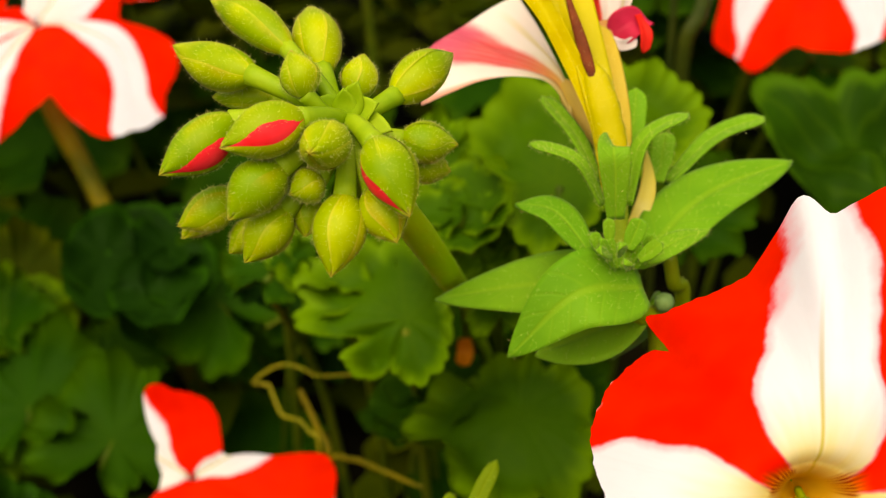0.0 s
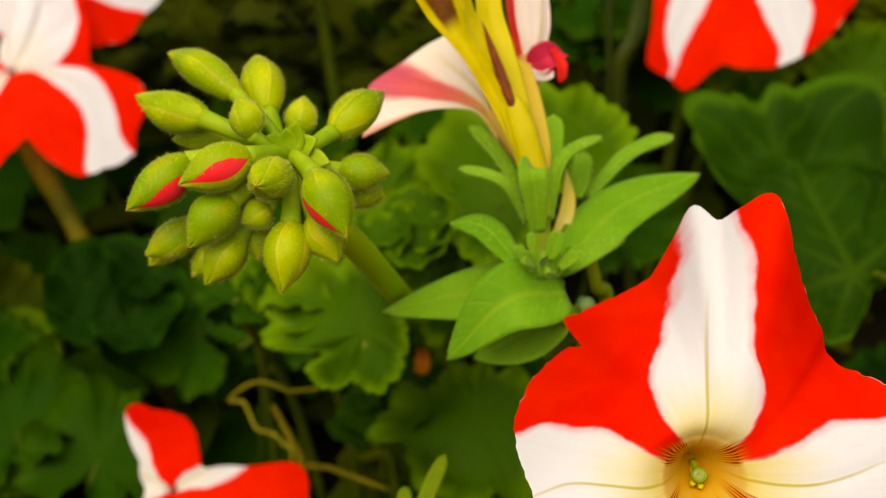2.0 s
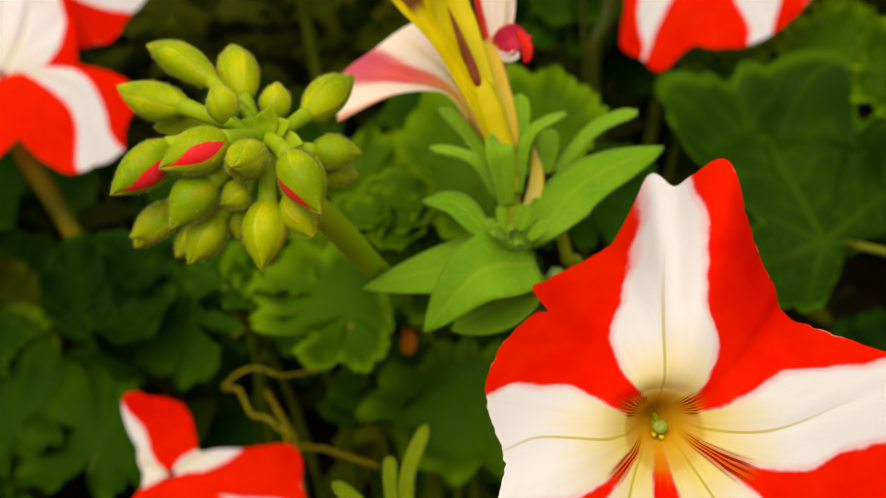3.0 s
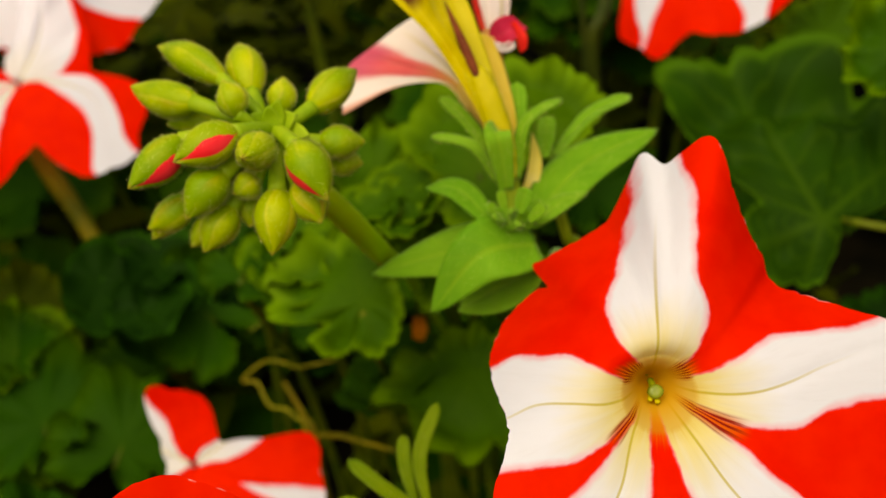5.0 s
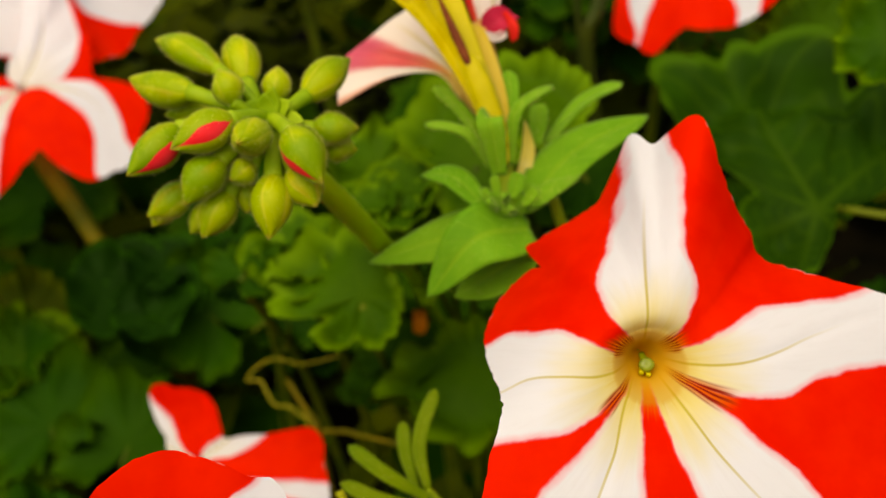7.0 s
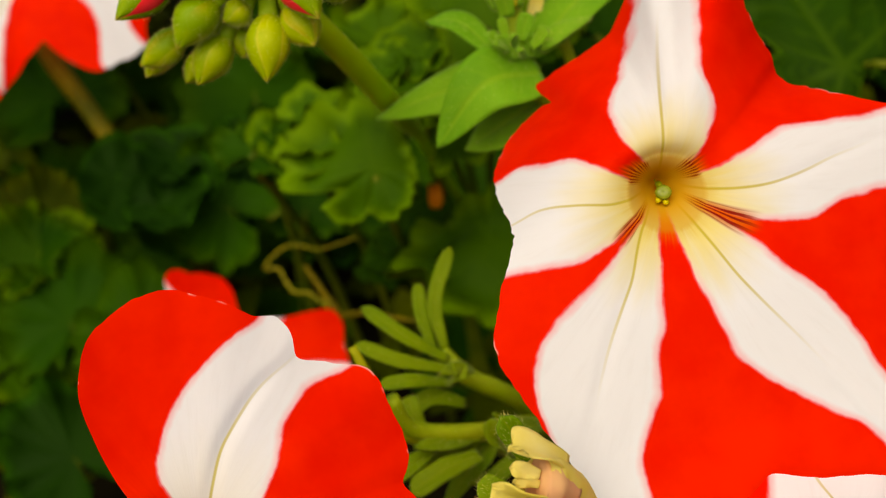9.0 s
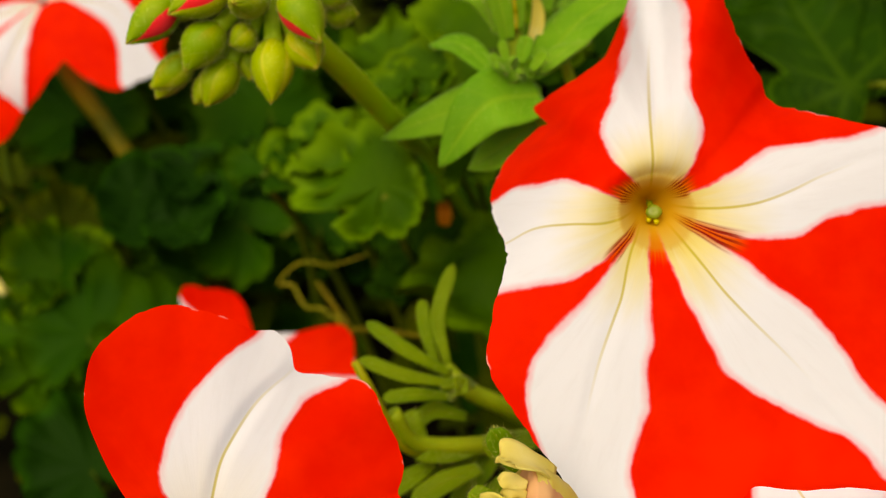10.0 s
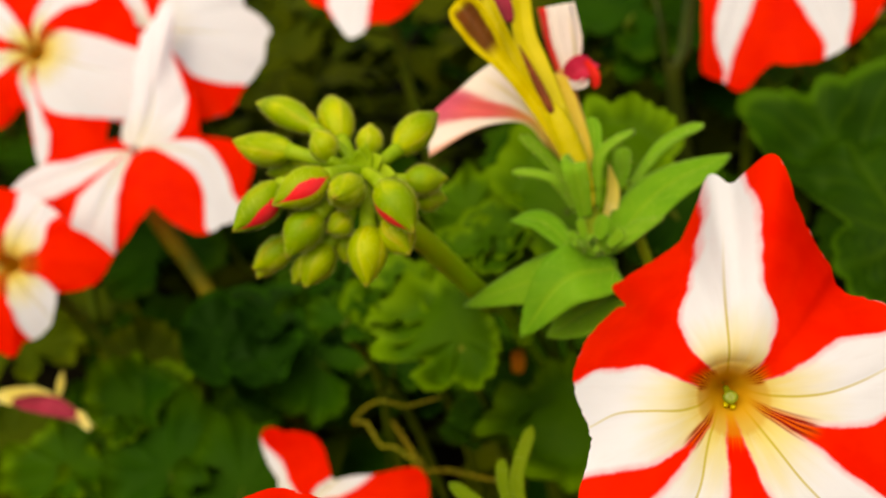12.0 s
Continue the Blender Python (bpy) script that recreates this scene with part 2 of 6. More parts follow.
def round_leaf(m, radius, seed, cup=0.15, ruffle=0.10, lobes=7, cleft=0.5, nth=168, nr=12, deep=0.16, teeth=0.085, rim=None, pits=(), valleys=()):
    """A geranium leaf: round, with scalloped lobes, a cleft at the petiole and a waved margin; its stalk side is local -y.
    rim: degrees and radius (in units of the bed) of a margin of its own; pits: degrees, radius, width and depth of hollows in its lobes;
    valleys: degrees, width and depth of the folds between its lobes."""
    rnd = random.Random(seed)
    ph = [rnd.uniform(0, 6.28) for _ in range(6)]
    upper, rho, turn, vein = [], [], [], []
    gap = 0.0 if rim else 0.10 + 0.1 * rnd.random()
    if rim:
        deg = np.array([d for d, _ in rim], float)
        far = np.array([r for _, r in rim], float) * METRES
        deg, far = np.concatenate([deg - 360, deg, deg + 360]), np.concatenate([far, far, far])
    for j in range(nth):
        u = j / (nth - 1)
        a = -math.pi / 2 + gap + u * (math.tau - 2 * gap)
        uw = u + 0.022 * math.sin(math.tau * u + ph[1]) + 0.016 * math.sin(3 * math.tau * u + ph[2])
        v = 2 * ((uw * lobes) % 1.0) - 1
        tooth = abs(math.sin((v + 1) * 1.5 * math.pi)) ** 0.75
        if rim:
            R = float(np.mean([np.interp(math.degrees(a) + k, deg, far) for k in (-2.5, -1, 1, 2.5)])) * (1 + 0.9 * teeth * (tooth - 0.6))
        else:
            R = radius * (1 - deep * abs(v) ** 4 + teeth * (tooth - 1) + 0.07 * math.sin(2 * a + ph[0]) + 0.05 * math.sin(3 * a + ph[3]))
            R *= 1 - cleft * math.exp(-(min(u, 1 - u) / 0.05) ** 2) * 0.5
        wide = R / radius
        for i in range(nr):
            x = i / (nr - 1)
            z = cup * radius * x ** 2
            z += ruffle * radius * x ** 2.2 * (1.2 * math.sin(2 * u * math.tau + ph[1]) + 0.9 * math.sin(3 * u * math.tau + ph[2])) * (1.1 if rim else 1.0)
            # each lobe is a shallow dish between raised margins, puckered towards its teeth
            z += ruffle * radius * x ** 2 * (1.3 * abs(v) ** 2 - 0.4) * wide * (0.45 if rim else 1.0)
            z += ruffle * radius * 0.9 * max(0.0, (x - 0.68) / 0.32) ** 1.6 * (0.8 + 1.0 * math.sin(6 * u * math.tau + ph[4]) + 0.9 * math.sin(11 * u * math.tau + ph[5]) - 0.5 * tooth)
            px, py = R * x * math.cos(a), R * x * math.sin(a)
            for vd, vw, vdeep in valleys:
                z -= METRES * vdeep * x ** 1.3 * math.exp(-(((math.degrees(a) - vd + 180) % 360 - 180) / vw) ** 2)
            for pd, pr, pw, deep_ in pits:
                off = ((px - METRES * pr * math.cos(radians(pd))) ** 2 + (py - METRES * pr * math.sin(radians(pd))) ** 2) / (METRES * pw) ** 2
                z -= METRES * deep_ * math.exp(-off)
            upper.append((i, Vector((px, py, z))))
            rho.append((i, x))
            turn.append((i, u))
            vein.append((i, abs(v) * 0.5 * x * wide * 6.28 / lobes if abs(v) < 0.98 else 0.5))
    upper, rho, turn, vein = ([q for i in range(nr) for q in (p[1] for p in line[i::nr])] for line in (upper, rho, turn, vein))
    k = len(upper)
    thick = 0.00035
    lower = [v - Vector((0, 0, thick)) for v in upper]
    faces = grid(nr, nth) + [tuple(reversed(f)) for f in grid(nr, nth, start=k)]
    last = (nr - 1) * nth
    for j in range(nth - 1):
        faces.append((last + j + 1, last + j, k + last + j, k + last + j + 1))
    return [m @ v for v in upper + lower], faces, {"rho": rho * 2, "turn": turn * 2, "vein": vein * 2}


def ruffled_leaf(m, radius, seed, lobes=6):
    """A curly geranium leaf: cupped, scalloped lobes crowding round its stalk, one rim over the next."""
    rnd = random.Random(seed)
    verts, faces, rho, turn, vein = [], [], [], [], []
    nr, nth = 8, 44
    for k in range(lobes):
        ang = -math.pi / 2 + math.tau * (k + 0.75 + rnd.uniform(-0.15, 0.15)) / (lobes + 0.5)
        size = radius * rnd.uniform(0.50, 0.66)
        out = Vector((math.cos(ang), math.sin(ang), 0))
        side = Vector((-math.sin(ang), math.cos(ang), 0))
        tilt = rnd.uniform(-0.30, 0.40)
        way = out * math.cos(tilt) + Vector((0, 0, math.sin(tilt)))
        up = way.cross(side) * -1
        if up.z < 0:
            up = -up
        hub = out * radius * 0.56 + Vector((0, 0, radius * rnd.uniform(-0.06, 0.10)))
        cup, ph = rnd.uniform(0.22, 0.45), rnd.uniform(0, 6.28)
        first = len(verts)
        upper = []
        for i in range(nr):
            x = i / (nr - 1)
            for j in range(nth):
                th = j / nth * math.tau
                edge = size * (1 + 0.07 * (abs(math.sin(th * 4.5 + ph)) ** 0.7 - 0.6) + 0.10 * math.sin(2 * th + ph) + 0.06 * math.sin(3 * th + 2 * ph))
                lift = cup * size * x ** 2.4 * (0.75 + 0.45 * math.sin(3 * th + ph) + 0.25 * math.sin(7 * th + 2 * ph))
                upper.append(hub + way * (edge * x * math.cos(th)) + side * (edge * x * math.sin(th)) + up * lift)
                rho.append(x if math.cos(th) > -0.6 else x * 0.6)
                turn.append(th / math.tau)
                vein.append(abs(math.sin(th)) * x * 0.5 if math.cos(th) > 0 else 0.5)
        verts += upper + [q - up * 0.0003 for q in upper]
        n = len(upper)
        faces += grid(nr, nth, True, first) + [tuple(reversed(f)) for f in grid(nr, nth, True, first + n)]
        last = first + (nr - 1) * nth
        faces += [(last + (j + 1) % nth, last + j, n + last + j, n + last + (j + 1) % nth) for j in range(nth)]
        rho += rho[-n:]
        turn += turn[-n:]
        vein += vein[-n:]
    return [m @ v for v in verts], faces, {"rho": rho, "turn": turn, "vein": vein}


# ---- materials ----
def material(name, rough=0.5, through_light=0.0, spec=0.4):
    """A node material; returns it with its nodes, its links and the shader whose base colour is to be set."""
    mat = bpy.data.materials.new(name)
    mat.use_nodes = True
    t = mat.node_tree
    b = t.nodes["Principled BSDF"]
    b.inputs["Roughness"].default_value = rough
    b.inputs["Specular IOR Level"].default_value = spec * 0.4
    if through_light:
        tr = t.nodes.new("ShaderNodeBsdfTranslucent")
        mx = t.nodes.new("ShaderNodeMixShader")
        mx.inputs[0].default_value = through_light
        t.links.new(b.outputs[0], mx.inputs[1])
        t.links.new(tr.outputs[0], mx.inputs[2])
        t.links.new(mx.outputs[0], t.nodes["Material Output"].inputs[0])
        return mat, t, b, tr
    return mat, t, b, None


def paint(t, b, tr, colour):
    t.links.new(colour, b.inputs["Base Color"])
    if tr:
        t.links.new(colour, tr.inputs["Color"])


def attr(t, name):
    n = t.nodes.new("ShaderNodeAttribute")
    n.attribute_name = name
    return n.outputs["Fac"]


def calc(t, op, a, b=0.0, c=0.0):
    n = t.nodes.new("ShaderNodeMath")
    n.operation = op
    for i, v in enumerate((a, b, c)):
        if isinstance(v, (int, float)):
            n.inputs[i].default_value = v
        else:
            t.links.new(v, n.inputs[i])
    return n.outputs[0]


def step(t, v, lo, hi):
    n = t.nodes.new("ShaderNodeMapRange")
    n.interpolation_type = "SMOOTHSTEP"
    t.links.new(v, n.inputs[0])
    n.inputs[1].default_value, n.inputs[2].default_value = lo, hi
    return n.outputs[0]


def mix(t, f, a, b):
    n = t.nodes.new("ShaderNodeMix")
    n.data_type = "RGBA"
    for sock, v in ((n.inputs[0], f), (n.inputs[6], a), (n.inputs[7], b)):
        if isinstance(v, (int, float)):
            sock.default_value = v
        elif isinstance(v, tuple):
            sock.default_value = (*v, 1)
        else:
            t.links.new(v, sock)
    return n.outputs[2]


def grain(t, scale, detail=3.0, rough=0.55, stretch=None, vector=None):
    n = t.nodes.new("ShaderNodeTexNoise")
    n.inputs["Scale"].default_value = scale
    n.inputs["Detail"].default_value = detail
    n.inputs["Roughness"].default_value = rough
    if vector is None:
        co = t.nodes.new("ShaderNodeTexCoord")
        vector = co.outputs["Object"]
    if stretch:
        mp = t.nodes.new("ShaderNodeMapping")
        mp.inputs["Scale"].default_value = stretch
        t.links.new(vector, mp.inputs[0])
        vector = mp.outputs[0]
    t.links.new(vector, n.inputs["Vector"])
    return n.outputs["Fac"]


def relief(t, b, height, strength, distance=0.0005):
    n = t.nodes.new("ShaderNodeBump")
    n.inputs["Strength"].default_value = strength
    n.inputs["Distance"].default_value = distance
    t.links.new(height, n.inputs["Height"])
    t.links.new(n.outputs[0], b.inputs["Normal"])


def vec(t, x, y, z=0.0):
    n = t.nodes.new("ShaderNodeCombineXYZ")
    for i, v in enumerate((x, y, z)):
        if isinstance(v, (int, float)):
            n.inputs[i].default_value = v
        else:
            t.links.new(v, n.inputs[i])
    return n.outputs[0]


def petal_material(name, red, white, cream, rough=0.55, amber=True):
    """Red petals with white stars, a cream throat with dark veins and a vein along each lobe."""
    mat, t, b, tr = material(name, rough, 0.32, 0.12)
    stripe, rho, mid, turn, lobe, reach = (attr(t, k) for k in ("stripe", "rho", "mid", "turn", "lobe", "reach"))
    fibre = grain(t, 1.0, 3.0, 0.6, None, vec(t, calc(t, "MULTIPLY", turn, 120.0), calc(t, "MULTIPLY", rho, 14.0)))
    wide = grain(t, 1.0, 2.0, 0.5, None, vec(t, calc(t, "MULTIPLY", turn, 34.0), calc(t, "MULTIPLY", rho, 10.0)))
    blot = grain(t, 160.0, 3.0)
    soft = grain(t, 55.0, 2.0)
    edge = calc(t, "ADD", stripe, calc(t, "MULTIPLY", calc(t, "SUBTRACT", fibre, 0.5), 0.004))
    edge = calc(t, "ADD", edge, calc(t, "MULTIPLY", calc(t, "SUBTRACT", soft, 0.5), 0.010))
    edge = calc(t, "ADD", edge, calc(t, "MULTIPLY", calc(t, "SUBTRACT", blot, 0.5), 0.015))
    is_white = step(t, edge, -0.0018, 0.0022)
    wht = mix(t, step(t, calc(t, "ADD", rho, calc(t, "MULTIPLY", wide, 0.06)), 0.072, 0.200), cream, white)
    wht = mix(t, calc(t, "MULTIPLY", step(t, fibre, 0.45, 0.8), 0.20), wht, mix(t, 0.5, wht, (0.55, 0.55, 0.58)))
    line = calc(t, "SUBTRACT", 1.0, step(t, calc(t, "ABSOLUTE", mid), 0.0006, 0.0030))
    line = calc(t, "MULTIPLY", line, calc(t, "SUBTRACT", 1.0, step(t, rho, 0.10, 0.30)))
    wht = mix(t, calc(t, "MULTIPLY", line, 0.80), wht, (0.54, 0.45, 0.015))
    rd = mix(t, step(t, calc(t, "ADD", calc(t, "MULTIPLY", blot, 0.5), calc(t, "MULTIPLY", soft, 0.5)), 0.36, 0.64), tuple(c * 0.92 for c in red), (0.95, 0.016, 0.001))
    rim = mix(t, step(t, edge, -0.004, 0.000), rd, (0.90, 0.20, 0.24))
    blush = mix(t, step(t, edge, 0.000, 0.012), mix(t, step(t, rho, 0.07, 0.15), wht, (0.88, 0.55, 0.62)), wht)
    col = mix(t, is_white, rim, blush)
    # torn, pale bits along the margin
    brink = calc(t, "MULTIPLY", step(t, attr(t, "brink"), 0.990, 0.997), step(t, blot, 0.61, 0.68))
    col = mix(t, calc(t, "MULTIPLY", brink, 0.55), col, (0.90, 0.58, 0.50))
    if amber:
        # the mouth of the throat: amber ground and dark veins where two lobes meet
        out = calc(t, "SUBTRACT", calc(t, "ADD", rho, calc(t, "MULTIPLY", wide, 0.03)), reach)
        near = calc(t, "MULTIPLY", calc(t, "SUBTRACT", 1.0, step(t, out, -0.012, 0.022)), step(t, lobe, 0.72, 0.98))
        col = mix(t, calc(t, "MULTIPLY", near, 0.75), col, (0.66, 0.14, 0.006))
        deep = calc(t, "SUBTRACT", 1.0, step(t, calc(t, "ADD", rho, calc(t, "MULTIPLY", fibre, 0.03)), 0.048, 0.088))
        col = mix(t, calc(t, "MULTIPLY", deep, 0.60), col, (0.62, 0.33, 0.018))
        hair = calc(t, "SINE", calc(t, "MULTIPLY", calc(t, "ADD", turn, calc(t, "MULTIPLY", wide, 0.020)), 480.0))
        col = mix(t, calc(t, "MULTIPLY", calc(t, "MULTIPLY", near, step(t, hair, -0.35, 0.35)), 0.95), col, (0.26, 0.004, 0.002))
        inner = calc(t, "SUBTRACT", 1.0, step(t, rho, -0.06, 0.045))
        col = mix(t, inner, col, (0.70, 0.38, 0.020))
    paint(t, b, tr, col)
    relief(t, b, calc(t, "ADD", calc(t, "MULTIPLY", fibre, 0.6), calc(t, "ADD", calc(t, "MULTIPLY", blot, 0.7), calc(t, "MULTIPLY", soft, 0.9))), 0.12, 0.0008)
    return mat


def leaf_material(name, dark, light, vein, rough=0.6, through_light=0.25, spec=0.18, mark="across", scale=120.0, pale_lit_edge=None, veins=0.30, margin=0.66):
    """Green leaves: two tones in soft patches, a paler mid vein and side veins, fine relief."""
    mat, t, b, tr = material(name, rough, through_light, spec)
    if mark == "across":
        b.inputs["Sheen Weight"].default_value = 0.22
        b.inputs["Sheen Roughness"].default_value = 0.4
        b.inputs["Sheen Tint"].default_value = (0.75, 1.0, 0.55, 1)
    blot = grain(t, scale, 4.0)
    big = grain(t, scale * 0.22, 2.0)
    col = mix(t, step(t, calc(t, "ADD", calc(t, "MULTIPLY", blot, 0.5), calc(t, "MULTIPLY", big, 0.6)), 0.35, 0.75), dark, light)
    info = t.nodes.new("ShaderNodeObjectInfo")
    col = mix(t, calc(t, "MULTIPLY", info.outputs["Random"], 0.45), col, tuple((a + c) * 0.5 for a, c in zip(light, vein)))
    if mark == "across":
        ac = calc(t, "ABSOLUTE", attr(t, "across"))
        al = attr(t, "along")
        line = calc(t, "SUBTRACT", 1.0, step(t, ac, 0.03, 0.16))
        ribs = calc(t, "SINE", calc(t, "MULTIPLY", calc(t, "SUBTRACT", al, calc(t, "MULTIPLY", ac, 0.16)), 50.0))
        ribs = calc(t, "MULTIPLY", step(t, ribs, 0.75, 1.0), 0.10)
        f = calc(t, "MAXIMUM", calc(t, "MULTIPLY", line, 0.32), ribs)
    else:
        vn = attr(t, "vein")
        rh = attr(t, "rho")
        f = calc(t, "MULTIPLY", calc(t, "SUBTRACT", 1.0, step(t, vn, 0.005, 0.035)), calc(t, "SUBTRACT", veins, calc(t, "MULTIPLY", rh, veins * 0.7)))
        ribs = calc(t, "SINE", calc(t, "ADD", calc(t, "MULTIPLY", calc(t, "SUBTRACT", rh, calc(t, "MULTIPLY", vn, 0.9)), 44.0), calc(t, "MULTIPLY", big, 5.0)))
        ribs = calc(t, "MULTIPLY", step(t, ribs, 0.55, 1.0), calc(t, "MULTIPLY", veins, 0.55))
        f = calc(t, "MAXIMUM", f, ribs)
        # pale leaf margin, widened to paint lit rims over shaded hollows
        if pale_lit_edge:
            col = mix(t, step(t, rh, margin, 0.97), col, pale_lit_edge)
    col = mix(t, f, col, vein)
    paint(t, b, tr, col)
    relief(t, b, calc(t, "SUBTRACT", blot, calc(t, "MULTIPLY", f, 1.4)), 0.40, 0.0010)
    return mat


def plain_material(name, a, c, rough=0.5, scale=150.0, through_light=0.0, spec=0.35, bump=0.25):
    """Two tones mixed by fine and coarse grain."""
    mat, t, b, tr = material(name, rough, through_light, spec)
    n1 = grain(t, scale, 4.0)
    n2 = grain(t, scale * 0.2, 2.0)
    paint(t, b, tr, mix(t, step(t, calc(t, "ADD", calc(t, "MULTIPLY", n1, 0.5), calc(t, "MULTIPLY", n2, 0.5)), 0.35, 0.65), a, c))
    relief(t, b, n1, bump, 0.0005)
    return mat


def bud_material(name):
    """Yellow-green sepals with pale, reddish seams."""
    mat, t, b, tr = material(name, 0.45, 0.15, 0.35)
    n1 = grain(t, 260.0, 4.0)
    n2 = grain(t, 55.0, 2.0)
    col = mix(t, step(t, calc(t, "ADD", calc(t, "MULTIPLY", n1, 0.4), calc(t, "MULTIPLY", n2, 0.6)), 0.35, 0.68), (0.19, 0.335, 0.003), (0.50, 0.57, 0.008))
    # greener sepal hearts; the same mix paints shade into the seam grooves
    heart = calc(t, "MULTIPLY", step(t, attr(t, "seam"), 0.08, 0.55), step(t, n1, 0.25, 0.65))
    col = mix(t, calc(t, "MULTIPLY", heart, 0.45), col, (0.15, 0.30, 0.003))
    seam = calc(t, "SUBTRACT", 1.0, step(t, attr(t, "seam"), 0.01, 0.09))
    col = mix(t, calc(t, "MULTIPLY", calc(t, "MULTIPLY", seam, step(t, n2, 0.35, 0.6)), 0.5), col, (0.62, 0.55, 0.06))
    flush = calc(t, "MULTIPLY", step(t, grain(t, 80.0, 1.0), 0.55, 0.75), calc(t, "SUBTRACT", 1.0, step(t, attr(t, "seam"), 0.05, 0.4)))
    col = mix(t, calc(t, "MULTIPLY", flush, 0.28), col, (0.55, 0.18, 0.02))
    tipf = step(t, attr(t, "along"), 0.93, 1.0)
    col = mix(t, calc(t, "MULTIPLY", tipf, 0.7), col, (0.45, 0.33, 0.04))
    paint(t, b, tr, col)
    relief(t, b, n1, 0.3, 0.0004)
    return mat


M_PETAL = petal_material("petunia_petal", (0.94, 0.009, 0.0008), (0.83, 0.87, 0.95), (0.80, 0.69, 0.20))
M_PETAL_PLAIN = petal_material("petunia_petal_plain", (0.93, 0.009, 0.0008), (0.83, 0.86, 0.95), (0.82, 0.82, 0.80), amber=False)
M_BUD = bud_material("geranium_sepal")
M_HAIR = plain_material("plant_hair", (0.88, 0.85, 0.24), (0.92, 0.90, 0.38), 0.4, 300.0, 0.5)
M_RED_BUD = plain_material("geranium_petal", (0.86, 0.010, 0.012), (0.90, 0.035, 0.05), 0.4, 200.0, 0.1)
M_PEDICEL = plain_material("geranium_pedicel", (0.18, 0.33, 0.008), (0.32, 0.46, 0.016), 0.5, 200.0, 0.1)
M_PEDUNCLE = plain_material("geranium_peduncle", (0.217, 0.4536, 0.005916), (0.3298, 0.5324, 0.00986), 0.5, 90.0, 0.05)
M_SHOOT = leaf_material("petunia_leaf", (0.1079, 0.3193, 0.01113), (0.18, 0.4208, 0.01781), (0.2981, 0.4866, 0.02447), 0.5, 0.25)
M_SPRIG = leaf_material("sprig_leaf", (0.081, 0.1815, 0.0022), (0.1688, 0.2805, 0.0044), (0.27, 0.352, 0.011), 0.5, 0.25)
M_SPRIG_STEM = plain_material("sprig_stem", (0.209, 0.26, 0.004), (0.352, 0.37, 0.008), 0.5, 120.0, 0.1)
M_CALYX = plain_material("withered_calyx_base", (0.36, 0.40, 0.008), (0.60, 0.49, 0.02), 0.5, 60.0, 0.2)
M_SHOOT_STEM = plain_material("petunia_stem", (0.20, 0.32, 0.006), (0.30, 0.40, 0.014), 0.5, 150.0, 0.1)
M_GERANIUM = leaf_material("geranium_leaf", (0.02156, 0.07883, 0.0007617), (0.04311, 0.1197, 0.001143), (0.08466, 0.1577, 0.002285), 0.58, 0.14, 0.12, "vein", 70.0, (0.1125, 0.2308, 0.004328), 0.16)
# copy of the leaf for deep in the bed, its shade put into the colour
M_SHADELEAF = leaf_material("geranium_leaf_shaded", (0.0050, 0.03754, 0.000306), (0.0150, 0.06725, 0.00051), (0.034, 0.0782, 0.00102), 0.6, 0.2, 0.10, "vein", 60.0, (0.028, 0.085, 0.001), 0.14)
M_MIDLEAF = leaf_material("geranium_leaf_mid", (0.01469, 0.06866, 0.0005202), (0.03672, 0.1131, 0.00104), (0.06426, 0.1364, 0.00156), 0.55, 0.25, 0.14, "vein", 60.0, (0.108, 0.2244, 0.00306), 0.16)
# cooler green copy, darkened further to paint in the bed's shade
M_COOLSHADE = leaf_material("geranium_leaf_cool_shaded", (0.00204, 0.01762, 0.000306), (0.00612, 0.03195, 0.000612), (0.01088, 0.0358, 0.000918), 0.6, 0.15, 0.10, "vein", 60.0, (0.016, 0.072, 0.0018), 0.14, 0.80)
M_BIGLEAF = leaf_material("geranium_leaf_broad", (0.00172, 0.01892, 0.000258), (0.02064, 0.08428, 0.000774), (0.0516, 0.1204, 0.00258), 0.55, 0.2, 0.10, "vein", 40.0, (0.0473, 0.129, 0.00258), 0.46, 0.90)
M_OLIVELEAF = leaf_material("olive_leaf", (0.0198, 0.045, 0.00054), (0.054, 0.0882, 0.0009), (0.081, 0.108, 0.0027), 0.6, 0.2, 0.10, "vein", 40.0, (0.09, 0.13, 0.002), 0.2)
M_PETIOLE = plain_material("petiole", (0.045, 0.085, 0.002), (0.11, 0.145, 0.004), 0.55, 120.0, 0.05)
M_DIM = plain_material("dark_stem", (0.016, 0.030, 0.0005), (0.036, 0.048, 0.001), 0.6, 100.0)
M_OLIVE = plain_material("olive_stem", (0.07, 0.085, 0.002), (0.27, 0.20, 0.005), 0.55, 70.0, 0.05)
M_DRY = plain_material("dry_tendril", (0.27, 0.28, 0.012), (0.42, 0.36, 0.02), 0.6, 160.0)
M_YELLOW = plain_material("withered_yellow", (0.50, 0.45, 0.006), (0.66, 0.57, 0.015), 0.45, 90.0, 0.2)
M_BROWN = plain_material("withered_brown", (0.06, 0.010, 0.004), (0.22, 0.05, 0.010), 0.6, 200.0)
M_PEACH = plain_material("withered_tube", (0.74, 0.52, 0.10), (0.80, 0.58, 0.20), 0.5, 110.0, 0.25)
M_SALMON = plain_material("flushed_tube", (0.72, 0.34, 0.09), (0.76, 0.44, 0.16), 0.5, 80.0, 0.25)
M_TUBE = plain_material("withered_tube_side", (0.70, 0.52, 0.04), (0.76, 0.60, 0.12), 0.5, 70.0, 0.25)
